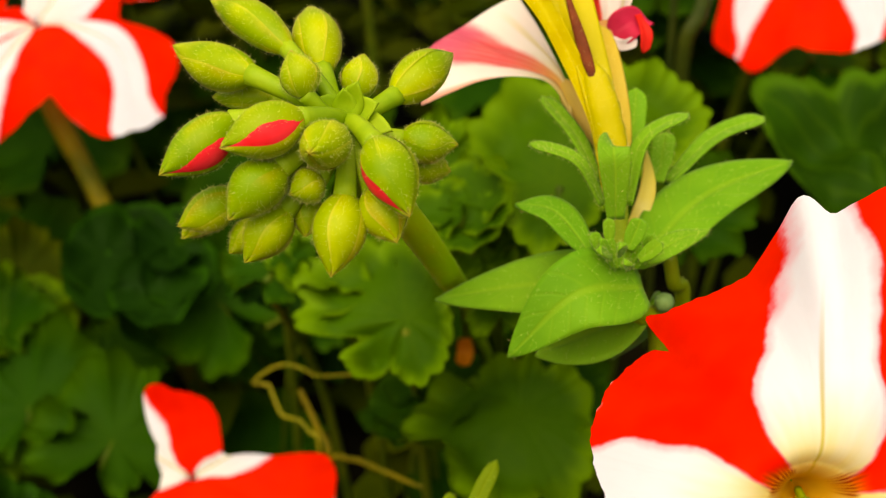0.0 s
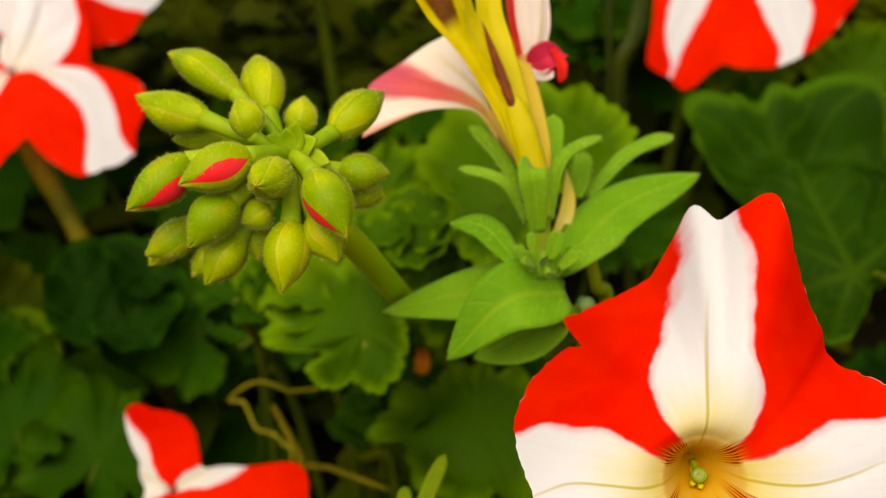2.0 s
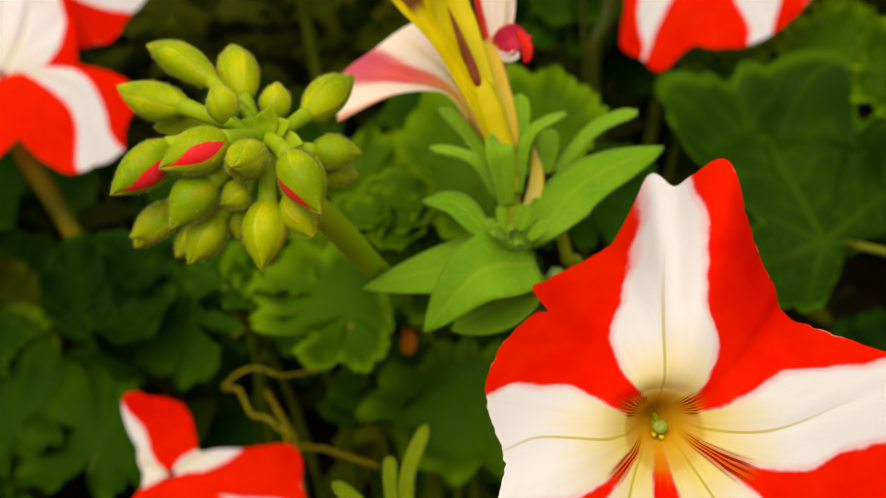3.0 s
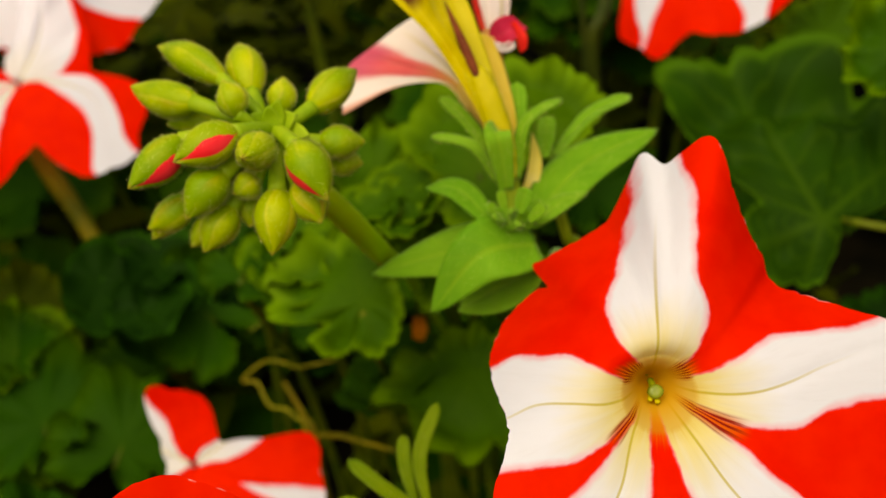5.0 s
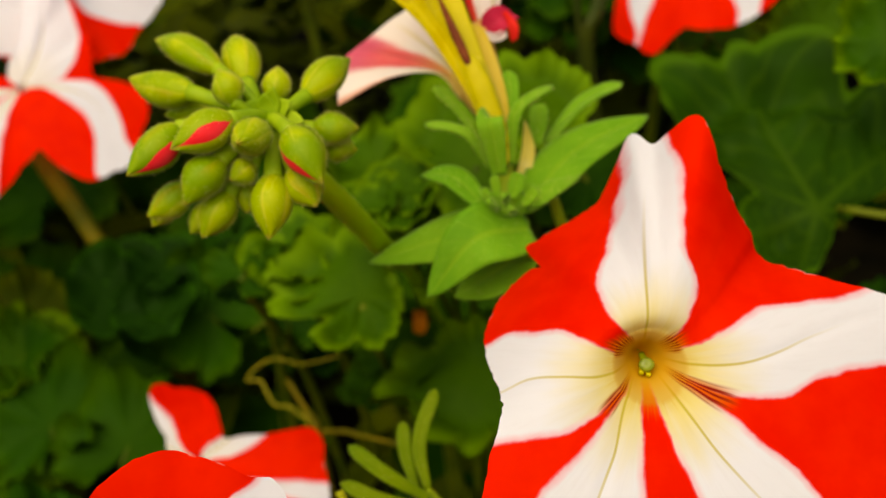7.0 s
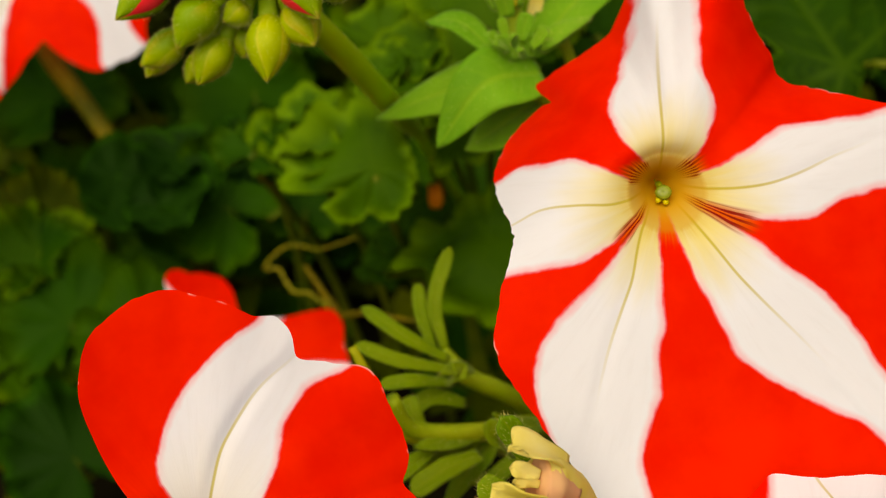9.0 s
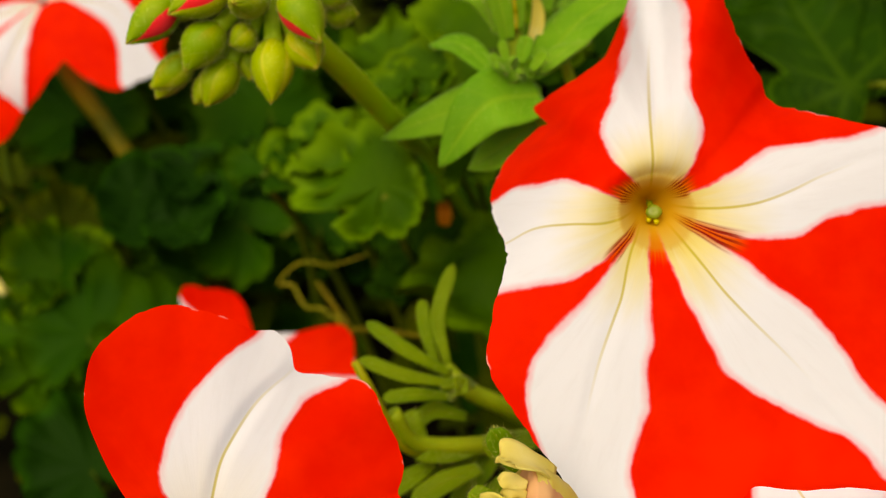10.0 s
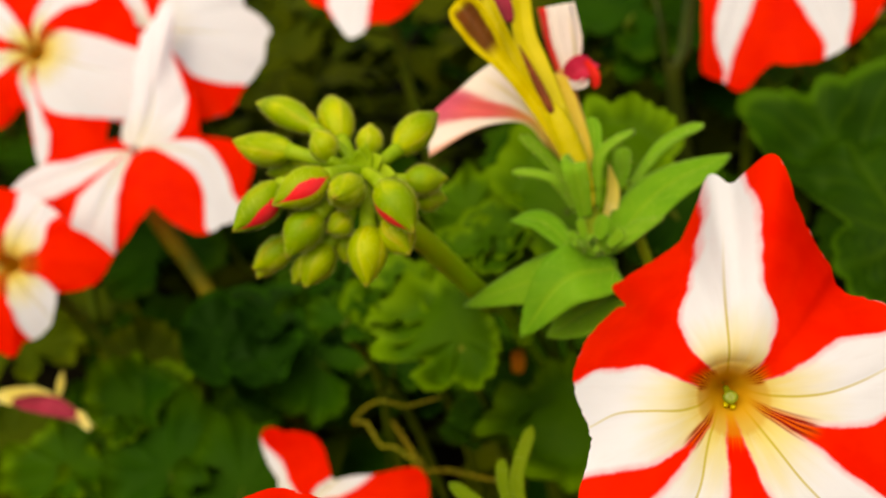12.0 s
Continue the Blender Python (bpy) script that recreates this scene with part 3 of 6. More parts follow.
M_PALE_BUD = plain_material("pale_bud", (0.80, 0.70, 0.11), (0.88, 0.82, 0.34), 0.5, 120.0, 0.4)
M_FLUSH = plain_material("flushed_lining", (0.70, 0.34, 0.18), (0.82, 0.62, 0.24), 0.5, 90.0, 0.2)
M_STIGMA = plain_material("stigma", (0.08, 0.14, 0.006), (0.22, 0.28, 0.02), 0.15, 200.0, 0.0, 0.8)
M_ORANGE = plain_material("orange_scrap", (0.60, 0.15, 0.003), (0.68, 0.22, 0.008), 0.6, 200.0, 0.1)
M_CRIMSON = plain_material("crimson_scrap", (0.15, 0.006, 0.017), (0.31, 0.02, 0.05), 0.6, 150.0)
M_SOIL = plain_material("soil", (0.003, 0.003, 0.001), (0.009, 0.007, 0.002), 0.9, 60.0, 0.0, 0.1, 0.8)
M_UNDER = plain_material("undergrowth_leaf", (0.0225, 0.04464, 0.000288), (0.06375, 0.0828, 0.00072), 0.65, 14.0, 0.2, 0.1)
M_GLAUCOUS = plain_material("glaucous_bud", (0.11, 0.21, 0.05), (0.15, 0.27, 0.08), 0.45, 200.0)


def faded_petal(name, pale, tint, mid=-0.08, half=0.32, old=0.85, bruise=0.7):
    """A fading petal: white, with a flushed band that widens to the rim, a yellow mid vein and a yellowed foot."""
    mat, t, b, tr = material(name, 0.5, 0.22, 0.25)
    ac, al = attr(t, "across"), attr(t, "along")
    n1 = grain(t, 110.0, 4.0)
    n2 = grain(t, 35.0, 2.0)
    f = grain(t, 1.0, 3.0, 0.6, None, vec(t, calc(t, "MULTIPLY", ac, 14.0), calc(t, "MULTIPLY", al, 3.0)))
    col = mix(t, step(t, n2, 0.35, 0.7), pale, tuple(c * k for c, k in zip(pale, (1.0, 0.86, 0.82))))
    # flushed band
    off = calc(t, "ADD", calc(t, "ABSOLUTE", calc(t, "SUBTRACT", ac, mid)), calc(t, "MULTIPLY", calc(t, "SUBTRACT", n1, 0.5), 0.28))
    band = calc(t, "SUBTRACT", 1.0, step(t, off, half - 0.10, half + 0.10))
    band = calc(t, "MULTIPLY", band, step(t, al, 0.05, 0.30))
    streak = calc(t, "ADD", 0.62, calc(t, "MULTIPLY", f, 0.7))
    col = mix(t, calc(t, "MULTIPLY", band, streak), col, tint)
    col = mix(t, calc(t, "MULTIPLY", calc(t, "MULTIPLY", band, step(t, al, 0.72, 0.95)), bruise), col, (0.60, 0.10, 0.19))
    # mid vein of the upper half and the yellowed foot
    vein = calc(t, "SUBTRACT", 1.0, step(t, calc(t, "ABSOLUTE", calc(t, "SUBTRACT", ac, 0.62)), 0.02, 0.10))
    col = mix(t, calc(t, "MULTIPLY", calc(t, "MULTIPLY", vein, 0.55), calc(t, "SUBTRACT", 1.0, step(t, al, 0.6, 1.0))), col, (0.75, 0.62, 0.16))
    foot = calc(t, "SUBTRACT", 1.0, step(t, calc(t, "ADD", al, calc(t, "MULTIPLY", n2, 0.2)), 0.22, 0.78))
    col = mix(t, calc(t, "MULTIPLY", foot, old), col, (0.80, 0.60, 0.10))
    rust = calc(t, "MULTIPLY", calc(t, "SUBTRACT", 1.0, step(t, ac, -0.97, -0.80)), step(t, al, 0.55, 0.8))
    col = mix(t, calc(t, "MULTIPLY", rust, 0.7), col, (0.70, 0.20, 0.06))
    paint(t, b, tr, col)
    relief(t, b, f, 0.3, 0.0008)
    return mat


def hood_material(name, lo, hi, reach):
    """A yellowed sepal, dried brown along its hollow."""
    mat, t, b, tr = material(name, 0.5, 0.2, 0.3)
    n1, n2 = grain(t, 140.0, 4.0), grain(t, 420.0, 3.0)
    col = mix(t, step(t, n1, 0.35, 0.65), (0.56, 0.45, 0.006), (0.66, 0.57, 0.015))
    ac = calc(t, "ADD", calc(t, "ABSOLUTE", attr(t, "across")), calc(t, "MULTIPLY", calc(t, "SUBTRACT", n1, 0.5), 0.35))
    al = calc(t, "ADD", attr(t, "along"), calc(t, "MULTIPLY", calc(t, "SUBTRACT", n1, 0.5), 0.10))
    spot = calc(t, "MULTIPLY", calc(t, "MULTIPLY", step(t, al, lo - 0.05, lo + 0.05), calc(t, "SUBTRACT", 1.0, step(t, al, hi - 0.04, hi + 0.02))), calc(t, "SUBTRACT", 1.0, step(t, ac, reach - 0.12, reach + 0.08)))
    brown = mix(t, n2, (0.035, 0.006, 0.003), (0.20, 0.035, 0.008))
    paint(t, b, tr, mix(t, calc(t, "MULTIPLY", spot, 0.95), col, brown))
    relief(t, b, n2, 0.4, 0.0006)
    return mat


M_HOOD = hood_material("withered_hood", 0.66, 0.95, 0.62)
M_PALE = plain_material("limp_white_petal", (0.70, 0.62, 0.58), (0.82, 0.76, 0.72), 0.55, 90.0, 0.25)
M_WINE = plain_material("wine_red_petal", (0.40, 0.010, 0.035), (0.72, 0.03, 0.10), 0.5, 90.0, 0.15, 0.35, 0.5)
M_SCARLET = plain_material("limp_red_petal", (0.70, 0.012, 0.006), (0.85, 0.03, 0.02), 0.55, 120.0, 0.2)
M_FADED = faded_petal("faded_petal", (0.87, 0.82, 0.74), (0.76, 0.11, 0.11))
M_CURLED = faded_petal("curled_petal", (0.84, 0.78, 0.74), (0.94, 0.012, 0.004), -0.85, 0.50, 0.1, 0.0)


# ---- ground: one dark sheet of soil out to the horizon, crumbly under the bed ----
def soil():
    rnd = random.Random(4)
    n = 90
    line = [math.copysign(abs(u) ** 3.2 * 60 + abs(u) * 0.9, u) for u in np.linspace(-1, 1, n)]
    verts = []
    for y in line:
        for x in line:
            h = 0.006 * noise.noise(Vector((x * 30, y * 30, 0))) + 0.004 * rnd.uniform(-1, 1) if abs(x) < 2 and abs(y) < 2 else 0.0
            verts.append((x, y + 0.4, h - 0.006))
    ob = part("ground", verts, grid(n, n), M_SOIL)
    tagged(ob, "near-black crumbly garden soil under the plants", "ground", kind="structure")


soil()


# ---- petunias ----
def petunia(origin, normal, up, label, throat, funnel, crease, ruffle, seed, tube=0.35, stem=None, stem_r=0.0022, stigma=False, nth=220, nr=40, jag=0.006, name="petunia_flower",
            nicks=(), stem_mat=None, petal=None, slant=(0.0, 0.0), rim=None, stripes=None, fold=0.0, calm=None, lip=None, dark=((0, 0.10),), ease=None, brow=0.0):
    m = plane(origin, normal, up)
    foot = m @ Vector((slant[0] * METRES * (tube + funnel), slant[1] * METRES * (tube + funnel), -METRES * (tube + funnel)))
    ob = thing(name, foot, label, "flower", "petunias in the bed")
    v, f, a = face(m, rim, stripes, throat, funnel, seed, tube, slant, nth, nr, jag, ruffle, crease, fold, calm, lip, dark, nicks, ease, brow)
    part("corolla", v, f, petal or M_PETAL, ob, "red and white striped petals", a)
    back_pts = [m @ Vector((slant[0] * METRES * (funnel + tube * k), slant[1] * METRES * (funnel + tube * k), -METRES * (funnel + tube * k))) for k in (0.45, 0.7, 1.0)]
    v, f, a = stalk(back_pts, [METRES * throat * 0.86, METRES * throat * 0.76, METRES * throat * 0.66], 12, 14, 0.02, seed, False)
    part("tube", v, f, M_PEACH, ob, "pale flower tube", a)
    z = (m.to_3x3() @ Vector((0, 0, 1))).normalized()
    if stem:
        pts = [foot] + [P(q) for q in stem]
        v, f, a = stalk(pts, [stem_r * 1.15, stem_r, stem_r], 20, 10, 0.05, seed)
        part("stem", v, f, stem_mat or M_SHOOT_STEM, ob, "", a)
    if stigma:
        p0 = m @ Vector((slant[0] * METRES * (funnel + 0.06), slant[1] * METRES * (funnel + 0.06), -METRES * (funnel + 0.06)))
        p1 = m @ Vector((slant[0] * METRES * (funnel + 0.03), slant[1] * METRES * (funnel + 0.03) - 0.0006, -METRES * (funnel + 0.03)))
        v, f, a = stalk([p0, p1], [0.0006, 0.0006], 6, 8)
        style = part("style", v, f, M_SHOOT_STEM, ob, "", a)
        verts = []
        for i in range(9):
            la = -math.pi / 2 + math.pi * i / 8
            for j in range(14):
                lo = j / 14 * math.tau
                k = 1 + 0.12 * math.cos(2 * lo)
                verts.append(p1 + m.to_3x3() @ Vector((0.0013 * k * math.cos(la) * math.cos(lo), 0.0013 * math.cos(la) * math.sin(lo), 0.0008 * math.sin(la) - 0.0003 * math.exp(-(math.cos(la) / 0.4) ** 2))))
        part("stigma", verts, grid(9, 14, True), M_STIGMA, style, "glossy green stigma")
        for i in range(2):
            ang = i * 0.9 + 3.9
            q0 = p0
            q1 = p1 + m.to_3x3() @ Vector((0.0014 * math.cos(ang), 0.0016 * math.sin(ang), -METRES * 0.01))
            v, f, a = stalk([q0, q1, q1 + z * 0.0012], [0.0003, 0.0003, 0.0005], 8, 6)
            part("stamen", v, f, M_YELLOW, ob, "", a)
    return ob


# the large flower: five lobes of their own, each with its margin and its stripe
TOP_RIM = [(36, 0.267, 0.10), (41.7, 0.271, 0.13), (45, 0.291, 0.13), (53, 0.306, 0.10), (60, 0.335, 0.08), (65, 0.378, 0.06), (67.5, 0.410, 0.05), (70.3, 0.422, 0.06),
           (73.5, 0.396, 0.08), (77, 0.371, 0.13), (80.5, 0.412, 0.19), (82.5, 0.404, 0.21), (84, 0.360, 0.21), (90, 0.303, 0.22), (101, 0.287, 0.24), (110, 0.283, 0.25), (114.5, 0.281, 0.25)]
LEFT_RIM = [(116.5, 0.243, 0.25), (120, 0.247, 0.25), (127, 0.247, 0.245), (138, 0.245, 0.23), (151, 0.239, 0.19), (160, 0.230, 0.15), (168.5, 0.218, 0.10), (178, 0.210, 0.05), (186, 0.215, 0.02), (193, 0.233, 0.01), (203, 0.270, 0.0)]
LOW_RIM = [(209.5, 0.303, 0.0), (217, 0.317, 0.0), (226.6, 0.332, 0.0), (235, 0.354, 0.0), (247.4, 0.409, 0.0), (255, 0.45, 0.0), (266, 0.46, 0.0), (277, 0.42, 0.0), (284.5, 0.398, 0.0)]
CORNER_RIM = [(286, 0.386, 0.0), (287.5, 0.405, 0.0), (292, 0.455, 0.0), (300, 0.49, 0.0), (308, 0.50, 0.0), (314, 0.47, 0.0), (320, 0.41, 0.02), (327, 0.37, 0.03)]
RIGHT_RIM = [(335, 0.37, 0.03), (343, 0.41, 0.03), (351, 0.44, 0.04), (0, 0.43, 0.05), (8, 0.40, 0.05), (15, 0.35, 0.05), (21, 0.31, 0.06), (27, 0.288, 0.07)]
STAR = [([(0.056, 46), (0.119, 52.5), (0.156, 56.6), (0.178, 67.2), (0.24, 69.5), (0.30, 70.5), (0.361, 74), (0.40, 75)], [(0.05, 87.5), (0.163, 84), (0.274, 81), (0.375, 77)],
         [(0.047, 115.7), (0.098, 117), (0.157, 110), (0.196, 96.5), (0.266, 88), (0.335, 84), (0.397, 83)]),
        ([(0.063, 152), (0.109, 144), (0.147, 141), (0.158, 147), (0.213, 150), (0.23, 158)], [(0.065, 181), (0.11, 174), (0.157, 172), (0.185, 174), (0.205, 178)], [(0.087, 208.5), (0.136, 205.8), (0.231, 195.5)]),
        ([(0.073, 217), (0.142, 217.3), (0.207, 216.8), (0.255, 218.3), (0.302, 222.6), (0.326, 227.4), (0.354, 235)], [(0.046, 222), (0.115, 234), (0.206, 236.4), (0.298, 239.8)],
         [(0.046, 248.8), (0.174, 256.6), (0.204, 253.5), (0.245, 255.7), (0.33, 252.2), (0.40, 255)]),
        ([(0.05, 271.9), (0.145, 277.9), (0.215, 281.2), (0.259, 287.3), (0.31, 294.1), (0.375, 300.1), (0.419, 300.1)], [(0.036, 303), (0.124, 300.3), (0.221, 302.2), (0.27, 302.6)],
         [(0.089, 326), (0.173, 320.4), (0.223, 319.5), (0.284, 315.1), (0.322, 311.5), (0.358, 309.8)]),
        ([(0.098, 337.4), (0.154, 340.9), (0.196, 346.2), (0.225, 352.5), (0.286, 355.7)], [(0.069, 358.5), (0.127, 360.3), (0.222, 366.9), (0.304, 369)],
         [(0.079, 380.4), (0.126, 383.8), (0.178, 386.3), (0.25, 378.3), (0.333, 374.9)])]
petunia((0.398, 1.283, -0.292), (0.06, -1, 0.2), (0, 0, 1),
        "large open petunia with red and white star stripes", 0.055, 0.034, 0.0016, 0.0016, 3,
        stem=[(0.50, 1.9, -0.75), (0.5, 2.3, -1.2)], stigma=True, nth=480, nr=68, tube=0.085, slant=(0.05, 0.45), jag=0.0026,
        rim=TOP_RIM + LEFT_RIM + LOW_RIM + CORNER_RIM + RIGHT_RIM, stripes=STAR, calm=(228, 290), lip=(268, 0.31), ease=(117, 12), brow=0.75, dark=((136, 0.074), (42, 0.074), (213, 0.094), (334, 0.120)), nicks=((117.0, 0.05, 1.0), (113.4, -0.035, 1.6), (62.5, 0.020, 0.7), (57.5, 0.018, 0.9), (48.0, 0.012, 0.8), (30.5, 0.015, 0.9), (26.0, 0.015, 0.8), (182.5, 0.02, 1.2)))
petunia((-0.255, 1.139, -0.617), (0.12, -1, 0.3), (0, 0, 1),
        "red and white petunia leaning forward low in the bed", 0.034, 0.03, 0.004, 0.003, 5,
        stem=[(-0.1, 1.9, -0.95), (0.1, 2.3, -1.2)], nth=400, nr=56, jag=0.0015, fold=0.003, petal=M_PETAL_PLAIN,
        rim=[(8, 0.261, 0.05), (14, 0.282, 0.05), (22, 0.290, 0.05), (29, 0.293, 0.04), (35, 0.305, 0.03), (40, 0.302, 0.02), (44, 0.284, 0.02), (49, 0.272, 0.02), (55, 0.258, 0.02),
             (58, 0.285, 0.0), (63, 0.299, 0.0), (69, 0.290, 0.0), (76, 0.300, -0.03), (82, 0.306, -0.04), (88, 0.318, -0.04), (97, 0.312, -0.04), (106, 0.296, -0.04),
             (111, 0.281, -0.04), (121, 0.226, -0.04), (125, 0.184, -0.03), (130, 0.145, -0.02), (137, 0.10, 0.0), (150, 0.09, 0.03), (175, 0.11, 0.03), (200, 0.20, 0.06), (250, 0.32, 0.06), (310, 0.31, 0.06), (340, 0.33, 0.06), (352, 0.305, 0.05), (3, 0.275, 0.05)],
        stripes=[([(0.07, 24), (0.117, 33), (0.142, 40), (0.165, 45), (0.209, 48), (0.244, 47.5), (0.262, 44.5), (0.285, 42)], [(0.07, 70), (0.116, 70), (0.154, 66), (0.202, 62), (0.26, 55)],
                  [(0.093, 112), (0.127, 106), (0.149, 98), (0.188, 90), (0.206, 84), (0.231, 78), (0.25, 74), (0.285, 67)]),
                 ([(0.05, 170), (0.3, 180)], [(0.05, 190), (0.3, 192)], [(0.05, 210), (0.3, 205)]), ([(0.05, 240), (0.3, 248)], [(0.05, 256), (0.3, 258)], [(0.05, 275), (0.3, 268)])])
petunia((0.481, 1.090, -0.811), (0.05, -1, 0.35), (0, 0, 1),
        "red and white petunia at the front edge of the bed", 0.030, 0.03, 0.003, 0.002, 7, stem=[(0.55, 1.7, -1.0), (0.5, 2.2, -1.2)], petal=M_PETAL_PLAIN, nth=300, nr=40, jag=0.001,
        rim=[(128, 0.185, 0.06), (118, 0.171, 0.05), (108, 0.178, 0.03), (100, 0.191, 0.0), (91, 0.180, 0.0), (81, 0.174, 0.0), (70, 0.181, 0.0), (56, 0.196, 0.0), (44, 0.216, 0.02), (25, 0.24, 0.04),
             (0, 0.22, 0.05), (320, 0.26, 0.05), (280, 0.24, 0.05), (240, 0.26, 0.05), (200, 0.24, 0.05), (160, 0.25, 0.06)],
        stripes=[([(0.05, 30), (0.2, 50)], [(0.05, 66), (0.137, 73), (0.175, 85)], [(0.05, 118), (0.153, 107), (0.171, 104), (0.19, 100)]),
                 ([(0.05, 190), (0.2, 200)], [(0.05, 210), (0.2, 212)], [(0.05, 235), (0.2, 225)]), ([(0.05, 290), (0.2, 300)], [(0.05, 315), (0.2, 315)], [(0.05, 340), (0.2, 328)])])

# farther petunias
petunia((-0.566, 2.78, -0.513), (0.0, -1, 0.3), (0, 0, 1),
        "small half-open petunia in red and white among leaves", 0.010, 0.012, 0.003, 0.004, 11, stem=[(-0.5, 3.3, -0.8)], stem_mat=M_PETIOLE, petal=M_PETAL_PLAIN, nth=300, nr=40, tube=0.08, jag=0.002, dark=((0, 0.0),),
        rim=[(337, 0.365, -0.04), (352, 0.328, -0.02), (0, 0.328, 0.0), (7, 0.318, 0.0), (11, 0.300, 0.0), (13, 0.250, 0.0), (15, 0.184, 0.0), (30, 0.095, 0.0), (39, 0.086, 0.0), (56, 0.115, -0.02),
             (66, 0.146, -0.03), (77, 0.170, -0.04), (91, 0.184, -0.05), (102, 0.192, -0.06), (108, 0.210, -0.06), (115, 0.223, -0.05), (121, 0.218, -0.04), (126, 0.185, -0.02), (138, 0.105, 0.0),
             (174, 0.066, 0.0), (200, 0.07, 0.0), (230, 0.16, -0.04), (270, 0.24, -0.05), (310, 0.28, -0.05)],
        stripes=[([(0.02, 2), (0.078, 3), (0.117, 6), (0.176, 13), (0.2, 20)], [(0.02, 30), (0.2, 30)], [(0.02, 70), (0.05, 52), (0.08, 40), (0.2, 35)]),
                 ([(0.013, 130), (0.04, 141), (0.086, 126), (0.121, 117), (0.194, 121)], [(0.02, 150), (0.2, 150)], [(0.02, 205), (0.2, 190)]),
                 ([(0.02, 345), (0.12, 336), (0.16, 331), (0.24, 331), (0.33, 333)], [(0.02, 334), (0.3, 338)], [(0.02, 310), (0.12, 330), (0.16, 336), (0.24, 341), (0.33, 343)])])
petunia((-1.053, 3.200, 0.585), (0.05, -1, 0.3), (0, 0, 1),
        "open petunia with drooping striped lobes on a stout stem", 0.012, 0.01, 0.004, 0.006, 13,
        stem=[(-1.062, 3.35, 0.399), (-0.984, 3.4, 0.219), (-0.897, 3.45, 0.017), (-0.858, 3.6, -0.146), (-0.7, 4.0, -0.6)], stem_r=0.0034, stem_mat=M_OLIVE, nth=300, nr=40, tube=0.2, petal=M_PETAL_PLAIN, jag=0.004,
        rim=[(8, 0.205, 0.04), (2, 0.284, 0.04), (356, 0.345, 0.05), (346, 0.373, 0.06), (334, 0.364, 0.06), (326, 0.398, 0.07), (316, 0.388, 0.07), (309, 0.372, 0.06), (301, 0.355, 0.05), (293, 0.29, 0.03),
             (284, 0.200, 0.0), (270, 0.236, 0.02), (256, 0.302, 0.05), (253, 0.335, 0.06), (242, 0.350, 0.07), (229, 0.368, 0.07), (213, 0.390, 0.06), (201, 0.445, 0.05), (190, 0.435, 0.04), (181, 0.32, 0.02),
             (172, 0.10, 0.0), (130, 0.06, 0.0), (116, 0.076, 0.0), (97, 0.120, 0.0), (92, 0.165, 0.02), (89, 0.32, 0.03), (86.5, 0.42, 0.05), (82, 0.487, 0.05), (78, 0.552, 0.06), (74, 0.555, 0.06), (72, 0.395, 0.06), (67.6, 0.345, 0.06), (47.6, 0.268, 0.05), (24.7, 0.222, 0.03)],
        stripes=[([(0.068, 355), (0.139, 337), (0.208, 331), (0.254, 322), (0.299, 313), (0.34, 305)], [(0.07, 360), (0.2, 347), (0.3, 326), (0.37, 316)], [(0.07, 370), (0.197, 363), (0.254, 350), (0.296, 339), (0.33, 329), (0.38, 325)]),
                 ([(0.06, 212), (0.205, 212), (0.282, 221), (0.365, 229)], [(0.06, 230), (0.3, 238)], [(0.032, 243), (0.166, 249), (0.303, 254)]),
                 ([(0.05, 172), (0.19, 181), (0.3, 179), (0.37, 184)], [(0.05, 190), (0.37, 191)], [(0.05, 208), (0.214, 206), (0.34, 201), (0.444, 197)]),
                 ([(0.05, 5), (0.117, 9), (0.169, 24.5), (0.231, 42.8), (0.284, 58.4), (0.36, 70), (0.39, 71), (0.55, 68)], [(0.05, 60), (0.25, 75), (0.5, 80)], [(0.05, 140), (0.1, 112), (0.5, 98)])])
petunia((-1.412, 3.000, 0.271), (0.05, -1, 0.1), (0, 0, 1),
        "red and white petunia facing outward in the flower group", 0.030, 0.02, 0.004, 0.004, 17,
        stem=[(-1.2, 3.6, -0.2)], stem_mat=M_PETIOLE, nth=260, nr=36, tube=0.2, jag=0.005,
        rim=[(80, 0.23, 0.04), (60, 0.21, 0.04), (44.5, 0.205, 0.04), (23.8, 0.210, 0.04), (12.2, 0.246, 0.05), (357, 0.300, 0.06), (348.6, 0.281, 0.06), (336.6, 0.250, 0.05), (326.7, 0.193, 0.03), (321.8, 0.167, 0.03), (315, 0.178, 0.03),
             (302.5, 0.206, 0.04), (293, 0.221, 0.05), (286, 0.229, 0.05), (273, 0.230, 0.05), (266, 0.275, 0.05), (253, 0.258, 0.05), (225, 0.20, 0.04), (190, 0.26, 0.05), (155, 0.20, 0.04), (120, 0.26, 0.05)],
        stripes=[([(0.034, 20.7), (0.086, 12), (0.124, 26.2), (0.161, 40.5)], [(0.03, 62), (0.15, 60)], [(0.041, 106.4), (0.098, 90.9), (0.156, 79.9)]),
                 ([(0.047, 257.5), (0.140, 269.5), (0.21, 273.6), (0.233, 279)], [(0.04, 300), (0.2, 300)], [(0.037, 321.6), (0.081, 329.5), (0.140, 327.9), (0.164, 322)]),
                 ([(0.04, 165), (0.2, 178)], [(0.04, 190), (0.2, 190)], [(0.04, 215), (0.2, 202)])])
